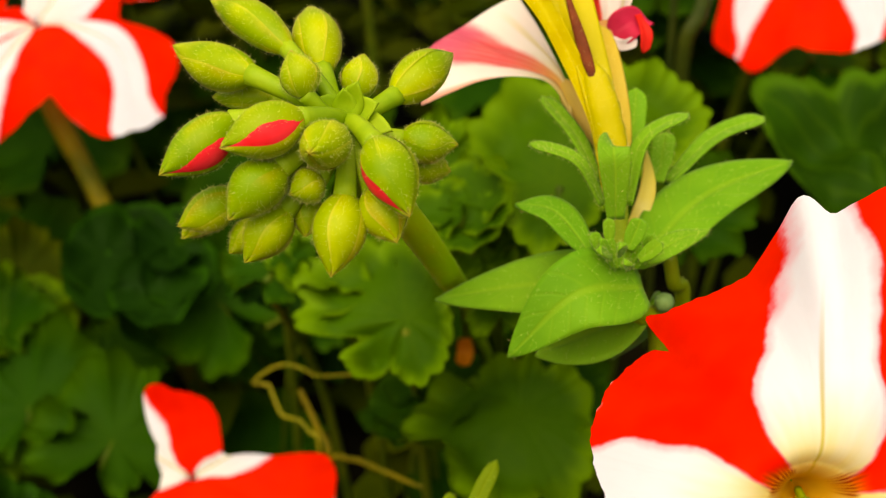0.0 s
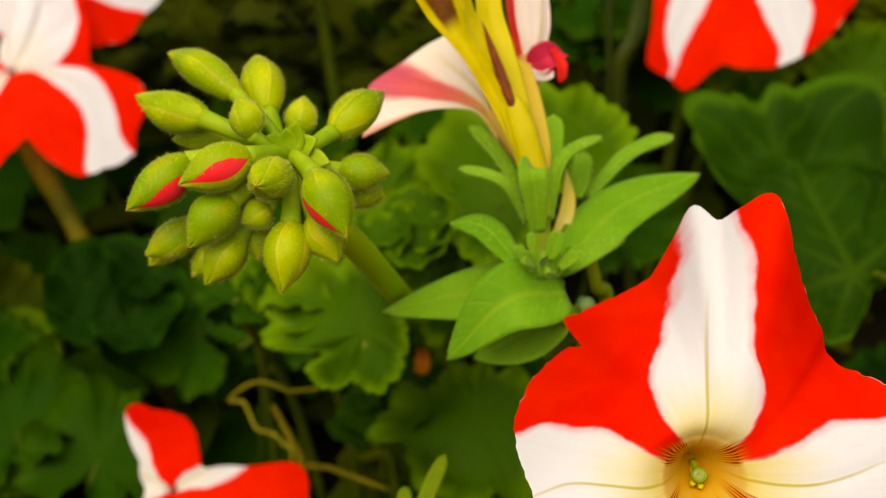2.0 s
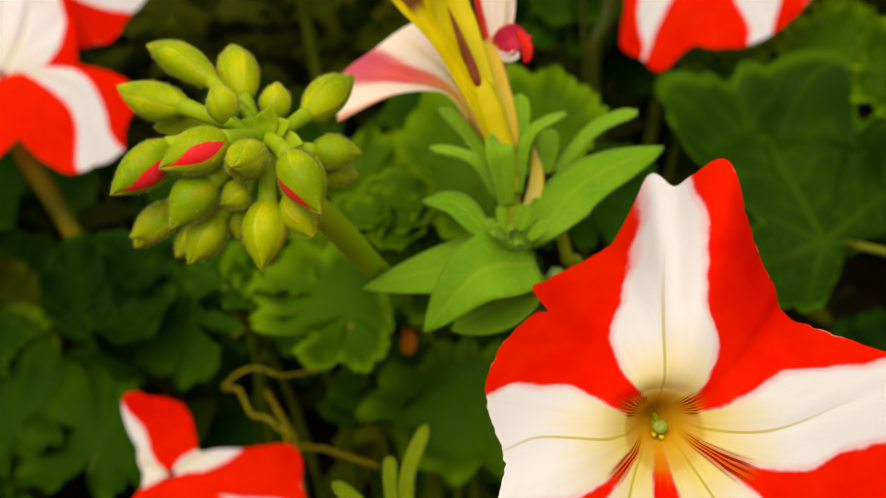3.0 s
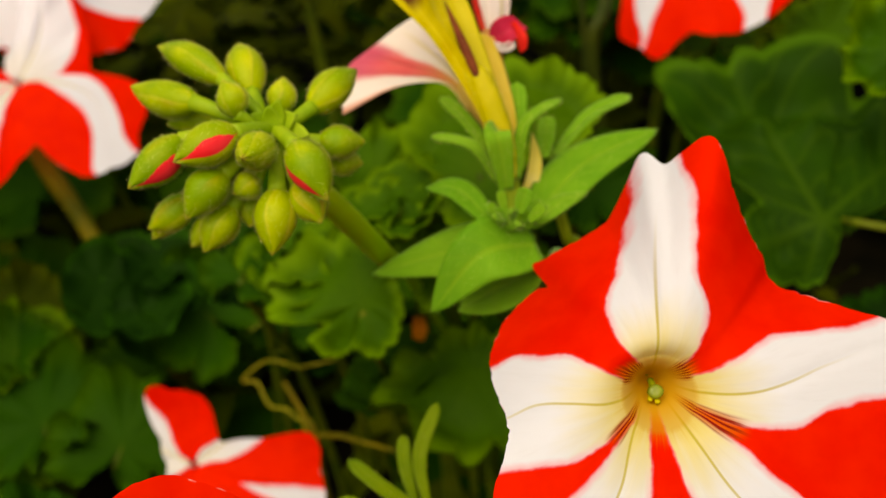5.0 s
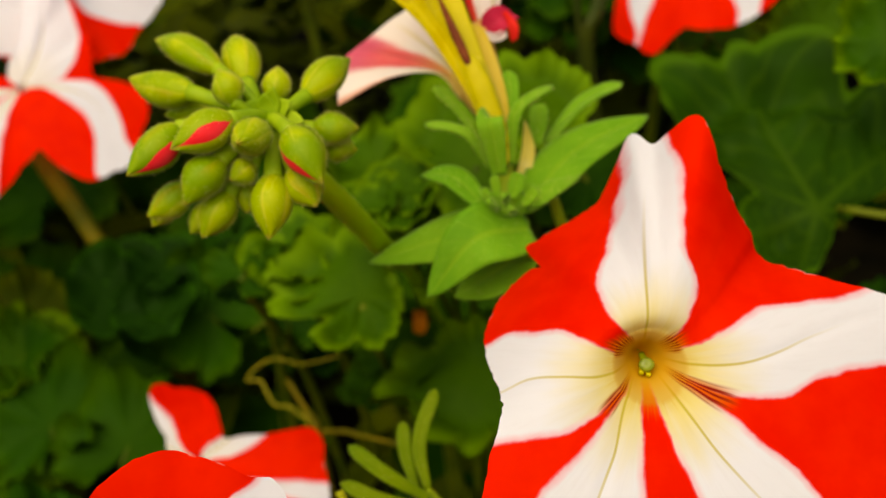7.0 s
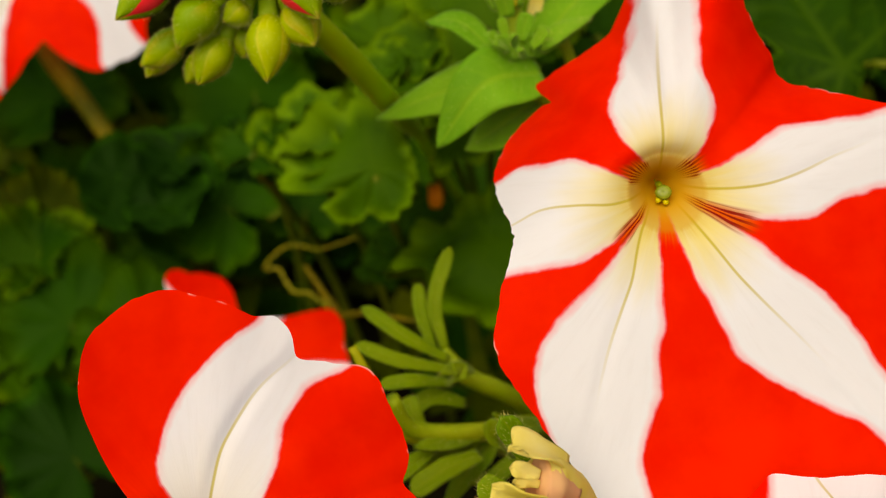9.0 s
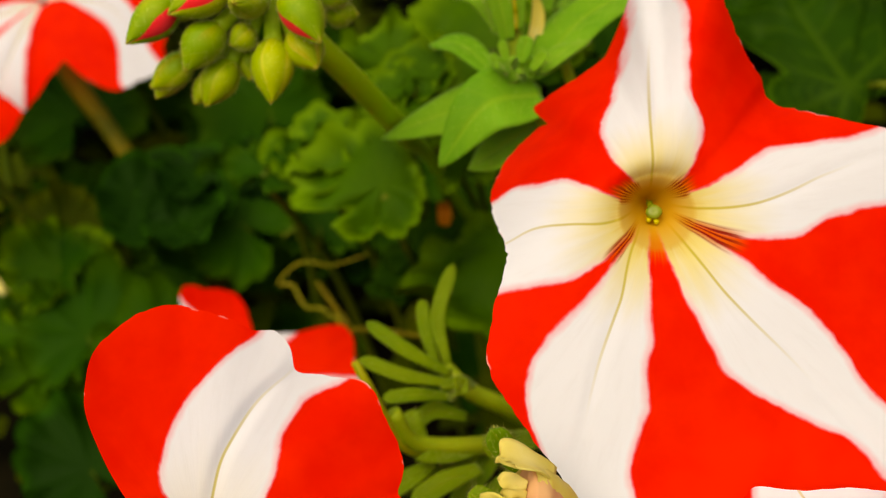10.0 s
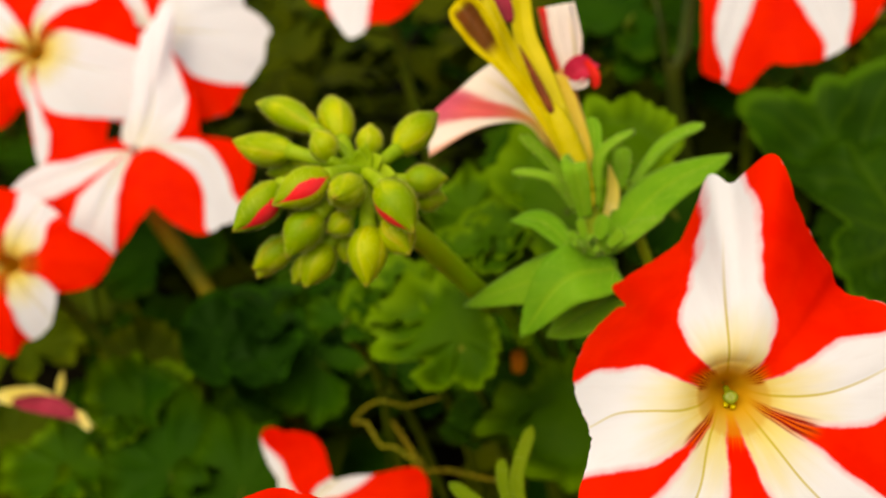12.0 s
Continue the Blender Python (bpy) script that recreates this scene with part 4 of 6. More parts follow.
petunia((-1.389, 3.350, 0.992), (0.1, -1, 0.25), (0, 0, 1),
        "red and white petunia with broad white stripes", 0.030, 0.02, 0.004, 0.004, 19, stem=[(-1.5, 3.9, 0.1)], stem_mat=M_PETIOLE, nth=300, nr=40, tube=0.2, jag=0.003,
        rim=[(33, 0.337, 0.05), (13, 0.335, 0.05), (0, 0.336, 0.05), (350, 0.340, 0.05), (337, 0.354, 0.05), (323.5, 0.403, 0.05), (318, 0.405, 0.05), (313, 0.360, 0.05), (310, 0.343, 0.05), (303, 0.370, 0.05),
             (300, 0.41, 0.06), (297, 0.45, 0.06), (290, 0.44, 0.06), (280, 0.427, 0.06), (272, 0.409, 0.06), (267, 0.39, 0.06), (263.5, 0.29, 0.05), (258, 0.196, 0.03), (240, 0.198, 0.03), (214, 0.183, 0.03),
             (190, 0.25, 0.05), (150, 0.30, 0.05), (110, 0.34, 0.05), (74, 0.31, 0.05), (55, 0.28, 0.05)],
        stripes=[([(0.06, 262), (0.128, 271), (0.19, 273), (0.239, 283), (0.273, 295.5), (0.324, 308), (0.41, 318)], [(0.06, 330), (0.3, 338)], [(0.038, 411), (0.071, 406), (0.107, 395), (0.173, 372), (0.261, 360), (0.335, 354)]),
                 ([(0.075, 230), (0.185, 259), (0.285, 264), (0.383, 266)], [(0.07, 250), (0.3, 268)], [(0.08, 258), (0.147, 268), (0.188, 271), (0.294, 276), (0.351, 273.5), (0.395, 269)]),
                 ([(0.069, 71.6), (0.14, 59.5), (0.18, 54.7), (0.236, 41.6)], [(0.06, 85), (0.2, 72)], [(0.08, 94), (0.142, 87), (0.183, 81.5), (0.3, 75)]),
                 ([(0.05, 170), (0.3, 176)], [(0.05, 190), (0.3, 190)], [(0.05, 210), (0.3, 204)]), ([(0.05, 110), (0.3, 120)], [(0.05, 130), (0.3, 132)], [(0.05, 150), (0.3, 146)])])
petunia((-1.028, 3.500, 1.034), (0.1, -0.95, 0.25), (0, 0, 1),
        "pale petunia with a broad white lobe behind the others", 0.012, 0.01, 0.002, 0.005, 23,
        stem=[(-1.15, 4.1, 0.3), (-1.3, 4.4, -0.3)], stem_mat=M_PETIOLE, petal=M_PETAL_PLAIN, nth=300, nr=40, tube=0.2, jag=0.004,
        rim=[(40, 0.33, 0.04), (22, 0.34, 0.04), (12, 0.307, 0.04), (3.8, 0.354, 0.05), (354.6, 0.388, 0.06), (346.6, 0.374, 0.05), (335.4, 0.382, 0.05), (328, 0.369, 0.05), (321, 0.363, 0.05), (311.7, 0.374, 0.05),
             (303, 0.398, 0.05), (297, 0.382, 0.04), (287, 0.354, 0.04), (279, 0.40, 0.05), (260, 0.35, 0.05), (225, 0.32, 0.05), (150, 0.34, 0.05), (90, 0.34, 0.05), (65, 0.30, 0.04)],
        stripes=[([(0.05, 295), (0.094, 305), (0.132, 301), (0.212, 300), (0.286, 311), (0.36, 321)], [(0.05, 350), (0.3, 350)], [(0.05, 440), (0.3, 405)]),
                 ([(0.05, 100), (0.3, 110)], [(0.05, 130), (0.3, 130)], [(0.05, 160), (0.3, 150)]), ([(0.05, 190), (0.3, 200)], [(0.05, 220), (0.3, 220)], [(0.05, 250), (0.3, 240)])])
petunia((1.014, 3.200, 0.943), (0.0, -1, 0.1), (0, 0, 1),
        "petunia with hanging red and white lobes above the leaves", 0.045, 0.02, 0.004, 0.003, 29, jag=0.0015,
        stem=[(0.95, 4.2, 0.35), (0.9, 4.7, -0.3)], stem_mat=M_PETIOLE, nth=300, nr=36, petal=M_PETAL_PLAIN, tube=0.2,
        rim=[(201, 0.29, 0.03), (216, 0.345, 0.03), (226, 0.424, 0.04), (232, 0.520, 0.05), (240, 0.512, 0.05), (245, 0.535, 0.05), (248, 0.525, 0.04), (251, 0.470, 0.03), (255, 0.432, 0.0), (260, 0.446, 0.0),
             (270, 0.447, 0.0), (277, 0.438, 0.0), (284, 0.426, 0.0), (298, 0.402, 0.02), (310, 0.38, 0.03), (340, 0.36, 0.05), (20, 0.36, 0.05), (60, 0.33, 0.05), (100, 0.36, 0.05), (140, 0.32, 0.05), (175, 0.32, 0.04)],
        stripes=[([(0.1, 205), (0.314, 222), (0.407, 230), (0.465, 237), (0.49, 240)], [(0.1, 225), (0.4, 235)], [(0.1, 245), (0.263, 240), (0.445, 240), (0.495, 241)]),
                 ([(0.1, 262), (0.249, 267), (0.334, 274), (0.393, 277), (0.433, 274)], [(0.1, 282), (0.4, 282)], [(0.1, 310), (0.314, 298), (0.381, 289), (0.426, 284)]),
                 ([(0.05, 340), (0.3, 350)], [(0.05, 365), (0.3, 365)], [(0.05, 390), (0.3, 380)]), ([(0.05, 80), (0.3, 90)], [(0.05, 105), (0.3, 105)], [(0.05, 130), (0.3, 120)])])
petunia((-0.275, 3.500, 1.295), (0.0, -1, 0.4), (0, 0, 1),
        "red and white petunia high at the back of the bed", 0.040, 0.02, 0.004, 0.006, 31, stem=[(-0.2, 4.2, 0.3)], stem_mat=M_PETIOLE, nth=260, nr=32, tube=0.2, petal=M_PETAL_PLAIN, jag=0.003,
        rim=[(220, 0.29, 0.04), (238, 0.365, 0.03), (247, 0.371, 0.02), (255, 0.430, 0.0), (261, 0.495, 0.0), (266, 0.466, 0.0), (269, 0.430, 0.0), (278, 0.444, 0.03), (287, 0.414, 0.04), (297, 0.37, 0.05),
             (330, 0.34, 0.05), (10, 0.36, 0.05), (50, 0.32, 0.05), (90, 0.36, 0.05), (130, 0.32, 0.05), (170, 0.35, 0.05)],
        stripes=[([(0.1, 240), (0.351, 246), (0.408, 253), (0.48, 254)], [(0.1, 256), (0.45, 261)], [(0.1, 276), (0.35, 270), (0.393, 269), (0.48, 267)]),
                 ([(0.1, 0), (0.35, 5)], [(0.1, 15), (0.35, 15)], [(0.1, 32), (0.35, 26)]), ([(0.1, 75), (0.35, 82)], [(0.1, 92), (0.35, 92)], [(0.1, 110), (0.35, 103)])])
petunia((-1.833, 3.900, 1.056), (0.1, -0.9, 0.4), (0, 0, 1),
        "petunia in the shade behind the flower group", 0.020, 0.015, 0.004, 0.004, 37,
        stem=[(-1.6, 4.4, 0.0)], stem_mat=M_PETIOLE, nth=200, nr=30, tube=0.2, petal=M_PETAL_PLAIN, jag=0.004,
        rim=[(0, 0.15, 0.03), (330, 0.165, 0.04), (295, 0.19, 0.05), (260, 0.15, 0.03), (225, 0.19, 0.05), (190, 0.15, 0.03), (150, 0.19, 0.05), (115, 0.15, 0.03), (80, 0.19, 0.05), (40, 0.15, 0.03)],
        stripes=[([(0.03, 55), (0.2, 65)], [(0.03, 80), (0.2, 80)], [(0.03, 105), (0.2, 95)]), ([(0.03, 200), (0.2, 212)], [(0.03, 225), (0.2, 225)], [(0.03, 250), (0.2, 238)])])


# ---- the geranium's ball of buds ----
cluster = thing("geranium_bud_cluster", P((0.22, 2.6, -0.42)), "ball of hairy yellow-green geranium buds, three showing red petals", "flower buds")
HUB = (-0.120, 1.530, 0.157)


def bud(base, tip, half, gap=None, seed=0, red=None, hairs=950):
    """One bud on its pedicel. gap: the way that its sepals stand open, showing the petals inside."""
    b0, b1 = P(base), P(tip)
    way = (b1 - b0)
    length = way.length
    way.normalize()
    side = way.cross(D(gap) if gap else Vector((0.3, 0.7, 0.2))).normalized()
    front = side.cross(way)
    rnd = random.Random(seed)
    bend = rnd.uniform(-0.06, 0.06)
    spin = 0.0 if gap else rnd.random()
    n, m = 22, 50
    r = METRES * half

    def girth(s, scale):
        w = 1.08 * r * scale * (max(0.0, math.sin(math.pi * min(1, 0.03 + 0.97 * s) ** 0.92))) ** 0.58
        return w * (1 - 0.45 * s ** 5)

    def spot(s, u, w):
        a = u * math.tau
        return b0 + way * (length * s) + (front * math.cos(a) + side * math.sin(a)) * w + side * (length * bend * math.sin(math.pi * s))

    def gape(s):
        return 0.0 if red is None else red * math.sin(math.pi * min(1, max(0, s - 0.10) / 0.90) ** (0.8 if seed != 8 else 2.2))

    # five sepals, each with one edge over its neighbour
    verts, seam, along, faces = [], [], [], []
    for k in range(5):
        first = len(verts)
        over, under = rnd.uniform(0.05, 0.09), rnd.uniform(0.02, 0.04)
        for i in range(n):
            s = i / (n - 1)
            lo, hi = k / 5 - under, (k + 1) / 5 + over * math.sin(math.pi * min(1, s * 0.9 + 0.1))
            if red is not None:
                lo = max(lo, gape(s)) if k == 0 else lo
                hi = min(hi, 1 - gape(s)) if k == 4 else hi
            for j in range(13):
                q = j / 12
                lift = 0.955 + 0.075 * q + 0.02 * math.sin(math.pi * q) + 0.05 * max(0, q - 0.85) * math.sin(math.pi * s)
                u = lo + (hi - lo) * q + (spin if red is None else 0.0)
                tip_out = 1 + 0.05 * s ** 8 * math.cos(math.pi * (q - 0.5))
                verts.append(spot(s * tip_out, u, girth(s, lift)))
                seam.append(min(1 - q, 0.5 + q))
                along.append(s)
        faces += grid(n, 13, start=first)
    v, f, a = verts, faces, {"seam": seam, "along": along}
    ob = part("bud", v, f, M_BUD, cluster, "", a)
    hv, hf = fuzz(v, f, hairs, 0.0007, seed)
    part("hairs", hv, hf, M_HAIR, ob, "fine pale hairs")
    if red is not None:
        v2 = [spot(i / (n - 1), j / m, girth(i / (n - 1), 0.95 + 0.03 * max(0.0, math.cos(j / m * math.tau)) * math.sin(math.pi * i / (n - 1)) + 0.005 * math.sin(17 * j / m * math.tau + i))) for i in range(n) for j in range(m)]
        part("petals", v2, grid(n, m, True), M_RED_BUD, ob, "bright red petals between the sepals")
    # bracts at the foot of the bud
    hub = P(HUB)
    v, f, a = stalk([hub + (b0 - hub) * 0.03, hub.lerp(b0, 0.55) + way * (-0.1 * length), b0 + way * (0.06 * length)], [r * 0.40, r * 0.38, r * 0.52], 12, 9, 0.03, seed)
    part("pedicel", v, f, M_PEDICEL, cluster, "", a)


# each bud from its foot to its tip
bud((-0.193, 1.560, 0.252), (-0.308, 1.660, 0.333), 0.0245, seed=1)
bud((-0.235, 1.530, 0.215), (-0.345, 1.600, 0.261), 0.0275, seed=2)
bud((-0.155, 1.580, 0.226), (-0.178, 1.660, 0.322), 0.0295, seed=3)
bud((-0.167, 1.500, 0.185), (-0.184, 1.500, 0.239), 0.0225, seed=4)
bud((-0.109, 1.560, 0.192), (-0.101, 1.580, 0.247), 0.0215, seed=5)
bud((-0.062, 1.570, 0.193), (0.010, 1.630, 0.256), 0.0275, seed=6)
bud((-0.053, 1.540, 0.136), (0.016, 1.550, 0.131), 0.0245, seed=7)
bud((-0.082, 1.460, 0.128), (-0.040, 1.425, 0.041), 0.0305, (-0.75, -0.55, -0.35), 8, 0.055)
bud((-0.086, 1.500, 0.073), (-0.056, 1.470, 0.010), 0.0275, seed=9)
bud((-0.117, 1.490, 0.066), (-0.133, 1.475, -0.029), 0.0300, seed=10)
bud((-0.128, 1.490, 0.133), (-0.149, 1.385, 0.108), 0.0265, seed=11)
bud((-0.166, 1.460, 0.156), (-0.254, 1.430, 0.118), 0.0300, (0.25, -0.90, -0.30), 12, 0.047)
bud((-0.250, 1.480, 0.155), (-0.329, 1.450, 0.089), 0.0290, (0.30, -0.65, -0.65), 13, 0.054)
bud((-0.193, 1.480, 0.099), (-0.252, 1.465, 0.037), 0.0290, seed=14)
bud((-0.258, 1.530, 0.069), (-0.325, 1.530, 0.029), 0.0240, seed=15)
bud((-0.279, 1.560, 0.059), (-0.325, 1.550, 0.015), 0.0200, seed=21)
bud((-0.191, 1.520, 0.048), (-0.240, 1.510, -0.014), 0.0265, seed=16)
bud((-0.231, 1.550, 0.037), (-0.266, 1.550, -0.004), 0.0190, seed=22)
bud((-0.147, 1.500, 0.084), (-0.182, 1.480, 0.066), 0.0205, seed=17)
bud((-0.214, 1.580, 0.192), (-0.299, 1.620, 0.199), 0.0190, seed=18)
bud((-0.167, 1.550, 0.065), (-0.170, 1.530, 0.017), 0.0200, seed=19)
bud((-0.043, 1.580, 0.109), (0.008, 1.580, 0.100), 0.0220, seed=20)
bud((-0.182, 1.560, 0.100), (-0.198, 1.550, 0.075), 0.0150, seed=23, hairs=300)
bud((-0.081, 1.560, 0.075), (-0.073, 1.560, 0.023), 0.0220, seed=24, hairs=400)
bud((-0.241, 1.600, 0.155), (-0.325, 1.620, 0.161), 0.0180, seed=25, hairs=300)
bud((-0.114, 1.580, 0.096), (-0.103, 1.580, 0.053), 0.0150, seed=26, hairs=300)
rnd = random.Random(21)
for i in range(11):
    ang = i / 11 * math.tau + rnd.uniform(-0.2, 0.2)
    reach = METRES * rnd.uniform(0.045, 0.068)
    hub = P(HUB)
    out = D((math.cos(ang), -0.25, math.sin(ang)))
    v, f, a = blade([hub - out * 0.0006, hub + out * reach * 0.5, hub + out * reach - D((0, 0.4, 0.2)) * reach * 0.2], METRES * rnd.uniform(0.014, 0.020), D((0, -1, 0.2)), "lance", 0.3, 0.0003, 9, 5)
    part("bract", v, f, M_PEDICEL, cluster, "", a)
v, f, a = stalk([P(HUB), P((-0.069, 1.600, 0.070)), P((-0.031, 1.740, 0.017)), P((0.024, 2.050, -0.066)), P((0.057, 2.600, -0.129)), P((0.22, 3.6, -0.55))],
               [METRES * 0.019, METRES * 0.021, METRES * 0.0225, METRES * 0.021, METRES * 0.013, METRES * 0.010], 34, 14, 0.02, 2)
ped = part("peduncle", v, f, M_PEDUNCLE, cluster, "thick ribbed green flower stalk", a)
hv, hf = fuzz(v, f, 900, 0.0005, 5)
part("hairs", hv, hf, M_HAIR, ped, "fine pale hairs")


# ---- the petunia shoot with its withered flower ----
shoot = thing("petunia_shoot", P((0.30, 2.2, -0.75)), "upright hairy petunia shoot tip with fresh green leaves", "plant shoot")


def shoot_leaf(pts, half, facing, shape="strap", fold=0.35, parent=None, mat=None, seed=0, hairs=320, name="leaf", label="", wave=0.0, thick=0.0005):
    v, f, a = blade([P(q) for q in pts], METRES * half, D(facing), shape, fold, thick, 22, 11, wave, seed)
    ob = part(name, v, f, mat or M_SHOOT, parent or shoot, label, a)
    if hairs:
        hv, hf = fuzz(v, f, int(hairs * 1.5), 0.0008, seed)
        part("hairs", hv, hf, M_HAIR, ob, "fine pale hairs")
    return ob


shoot_leaf([(0.225, 1.800, 0.099), (0.192, 1.820, 0.168), (0.147, 1.850, 0.227)], 0.0150, (0.5, -0.8, 0.3), seed=1)
shoot_leaf([(0.227, 1.770, 0.063), (0.191, 1.760, 0.124), (0.123, 1.770, 0.150)], 0.0120, (0.2, -0.7, 0.7), seed=2)
shoot_leaf([(0.242, 1.740, 0.043), (0.238, 1.715, 0.096), (0.234, 1.705, 0.136), (0.239, 1.760, 0.142)], 0.0225, (0.05, -1, 0.1), seed=3, fold=0.35)
shoot_leaf([(0.264, 1.800, 0.076), (0.277, 1.820, 0.162), (0.286, 1.830, 0.238)], 0.0180, (-0.1, -1, 0.1), seed=4)
shoot_leaf([(0.267, 1.780, 0.063), (0.291, 1.790, 0.155), (0.360, 1.810, 0.196)], 0.0150, (-0.5, -0.6, 0.6), seed=5)
shoot_leaf([(0.322, 1.860, 0.100), (0.339, 1.880, 0.177)], 0.0170, (-0.2, -1, 0.2), seed=6)
shoot_leaf([(0.344, 1.880, 0.101), (0.422, 1.920, 0.172), (0.507, 1.950, 0.206)], 0.0180, (-0.5, -0.7, 0.5), seed=7)
shoot_leaf([(0.276, 1.770, -0.025), (0.389, 1.850, 0.076), (0.545, 1.930, 0.136)], 0.0530, (-0.35, -0.85, 0.45), "lance", 0.12, seed=8, hairs=420, wave=0.04)
shoot_leaf([(0.210, 1.760, -0.011), (0.161, 1.780, 0.051), (0.105, 1.800, 0.064)], 0.0270, (0.2, -0.8, 0.6), "lance", 0.2, seed=9, hairs=220)
shoot_leaf([(0.284, 1.800, -0.066), (0.153, 1.830, -0.053), (-0.011, 1.900, -0.078)], 0.0600, (0.05, -0.85, 0.5), "ovate", 0.1, seed=10, hairs=300)
shoot_leaf([(0.284, 1.770, -0.056), (0.185, 1.730, -0.065), (0.092, 1.755, -0.154)], 0.0590, (0.3, -0.8, 0.40), "ovate", 0.18, seed=11, hairs=420, wave=0.05)
shoot_leaf([(0.304, 1.820, -0.085), (0.220, 1.840, -0.125), (0.139, 1.860, -0.161)], 0.0560, (0.15, -0.75, 0.65), "lance", 0.1, seed=12, hairs=120)
shoot_leaf([(0.308, 1.820, -0.080), (0.290, 1.900, -0.140), (0.271, 1.980, -0.174)], 0.0500, (0.1, -0.75, 0.65), "ovate", 0.1, seed=13, hairs=0)
shoot_leaf([(0.287, 1.750, -0.020), (0.332, 1.760, 0.009), (0.386, 1.790, 0.026)], 0.0190, (-0.3, -0.8, 0.5), "lance", 0.15, seed=14)
for i, (p, q, w) in enumerate((((0.234, 1.740, 0.007), (0.231, 1.730, 0.043), 0.0085), ((0.259, 1.730, 0.000), (0.276, 1.720, 0.042), 0.0135),
                               ((0.276, 1.730, -0.015), (0.303, 1.710, 0.008), 0.0110), ((0.223, 1.740, -0.006), (0.208, 1.730, 0.023), 0.0085),
                               ((0.245, 1.720, -0.008), (0.244, 1.690, 0.007), 0.0080), ((0.233, 1.730, -0.013), (0.213, 1.700, -0.001), 0.0080),
                               ((0.258, 1.730, -0.028), (0.251, 1.690, -0.019), 0.0080))):
    shoot_leaf([p, q], w, (0.0, -0.9, 0.4), "strap", 0.4, seed=20 + i, hairs=50, name="young_leaf")
rnd = random.Random(61)
for i in range(6):
    lean = -0.9 + 1.8 * i / 5
    root = (0.256 + 0.018 * lean, 1.750, -0.030 + 0.010 * rnd.random())
    reach = rnd.uniform(0.030, 0.048)
    tip = (root[0] + reach * 0.55 * lean, root[1] - rnd.uniform(0.0, 0.03), root[2] + reach)
    shoot_leaf([root, tip], rnd.uniform(0.0055, 0.0075), (0.0, -0.95, 0.25), "strap", 0.45, seed=120 + i, hairs=60, name="young_leaf")
for k, (pts, r) in enumerate((([(0.258, 1.820, 0.073), (0.257, 1.790, -0.025), (0.283, 1.800, -0.088), (0.331, 1.900, -0.177), (0.30, 2.2, -0.75)], 0.017),
                              ([(0.335, 1.860, 0.036), (0.353, 1.900, -0.048), (0.378, 1.980, -0.128), (0.34, 2.3, -0.75)], 0.012))):
    v, f, a = stalk([P(q) for q in pts], [METRES * r * 0.8, METRES * r, METRES * r * 1.05], 26, 12, 0.03, k)
    st = part("stem", v, f, M_SHOOT_STEM, shoot, "", a)
    hv, hf = fuzz(v, f, 500, 0.0007, k)
    part("hairs", hv, hf, M_HAIR, st, "fine pale hairs")


def ball(centre, r, squash=(1, 1, 1)):
    c = P(centre)
    verts = []
    for i in range(9):
        la = -math.pi / 2 + math.pi * i / 8
        for j in range(14):
            lo = j / 14 * math.tau
            k = METRES * r * (1 + 0.06 * math.sin(5 * lo) * math.cos(la))
            verts.append(c + Vector((k * squash[0] * math.cos(la) * math.cos(lo), k * squash[1] * math.cos(la) * math.sin(lo), k * squash[2] * math.sin(la))))
    return verts, grid(9, 14, True)


v, f = ball((0.322, 1.800, -0.078), 0.0150)
part("young_bud", v, f, M_GLAUCOUS, shoot, "small grey-green round bud")

# the withered flower: two yellowed, rolled strips with brown insides
pod = thing("withered_calyx", P((0.244, 1.800, 0.143)), "tall yellowed withered sepals, rolled and brown inside", "withered flower")
for k, (pts, w, face, fold, mt) in enumerate((
        ([(0.246, 1.790, 0.085), (0.226, 1.782, 0.180), (0.171, 1.772, 0.295), (0.130, 1.760, 0.363), (0.101, 1.755, 0.425), (0.067, 1.760, 0.481)], 0.034, (-0.30, -0.80, 0.45), 0.75, M_HOOD),
        ([(0.252, 1.790, 0.080), (0.238, 1.783, 0.160), (0.219, 1.780, 0.239), (0.196, 1.795, 0.343), (0.183, 1.810, 0.423), (0.196, 1.840, 0.562)], 0.0250, (0.25, -1.0, 0.0), 0.25, M_YELLOW),
        ([(0.258, 1.810, 0.139), (0.252, 1.815, 0.205), (0.239, 1.820, 0.274), (0.228, 1.830, 0.332)], 0.0230, (0.5, -0.8, 0.1), 0.4, M_TUBE),
        ([(0.217, 1.790, 0.223), (0.176, 1.775, 0.319), (0.150, 1.775, 0.401), (0.129, 1.780, 0.474), (0.114, 1.800, 0.537)], 0.0110, (-0.3, -0.9, 0.1), 0.4, M_YELLOW))):
    v, f, a = blade([P(q) for q in pts], METRES * w, D(face), "spoon" if k == 0 else "boat", fold, 0.0004, 40, 15, 0.05, k)
    ob = part("sepal", v, f, mt, pod, "", a)
    hv, hf = fuzz(v, f, 420, 0.0008, k)
    part("hairs", hv, hf, M_HAIR, ob, "fine pale hairs")
v, f, a = stalk([P(q) for q in ((0.250, 1.790, 0.095), (0.243, 1.780, 0.150), (0.232, 1.776, 0.200), (0.219, 1.776, 0.245), (0.209, 1.778, 0.272))], [METRES * 0.018, METRES * 0.021, METRES * 0.0225, METRES * 0.018, METRES * 0.004], 26, 18, 0.09, 6)
body = part("calyx_tube", v, f, M_YELLOW, pod, "yellow-green ribbed calyx tube", a)
hv, hf = fuzz(v, f, 900, 0.0009, 26)
part("hairs", hv, hf, M_HAIR, body, "fine pale hairs")
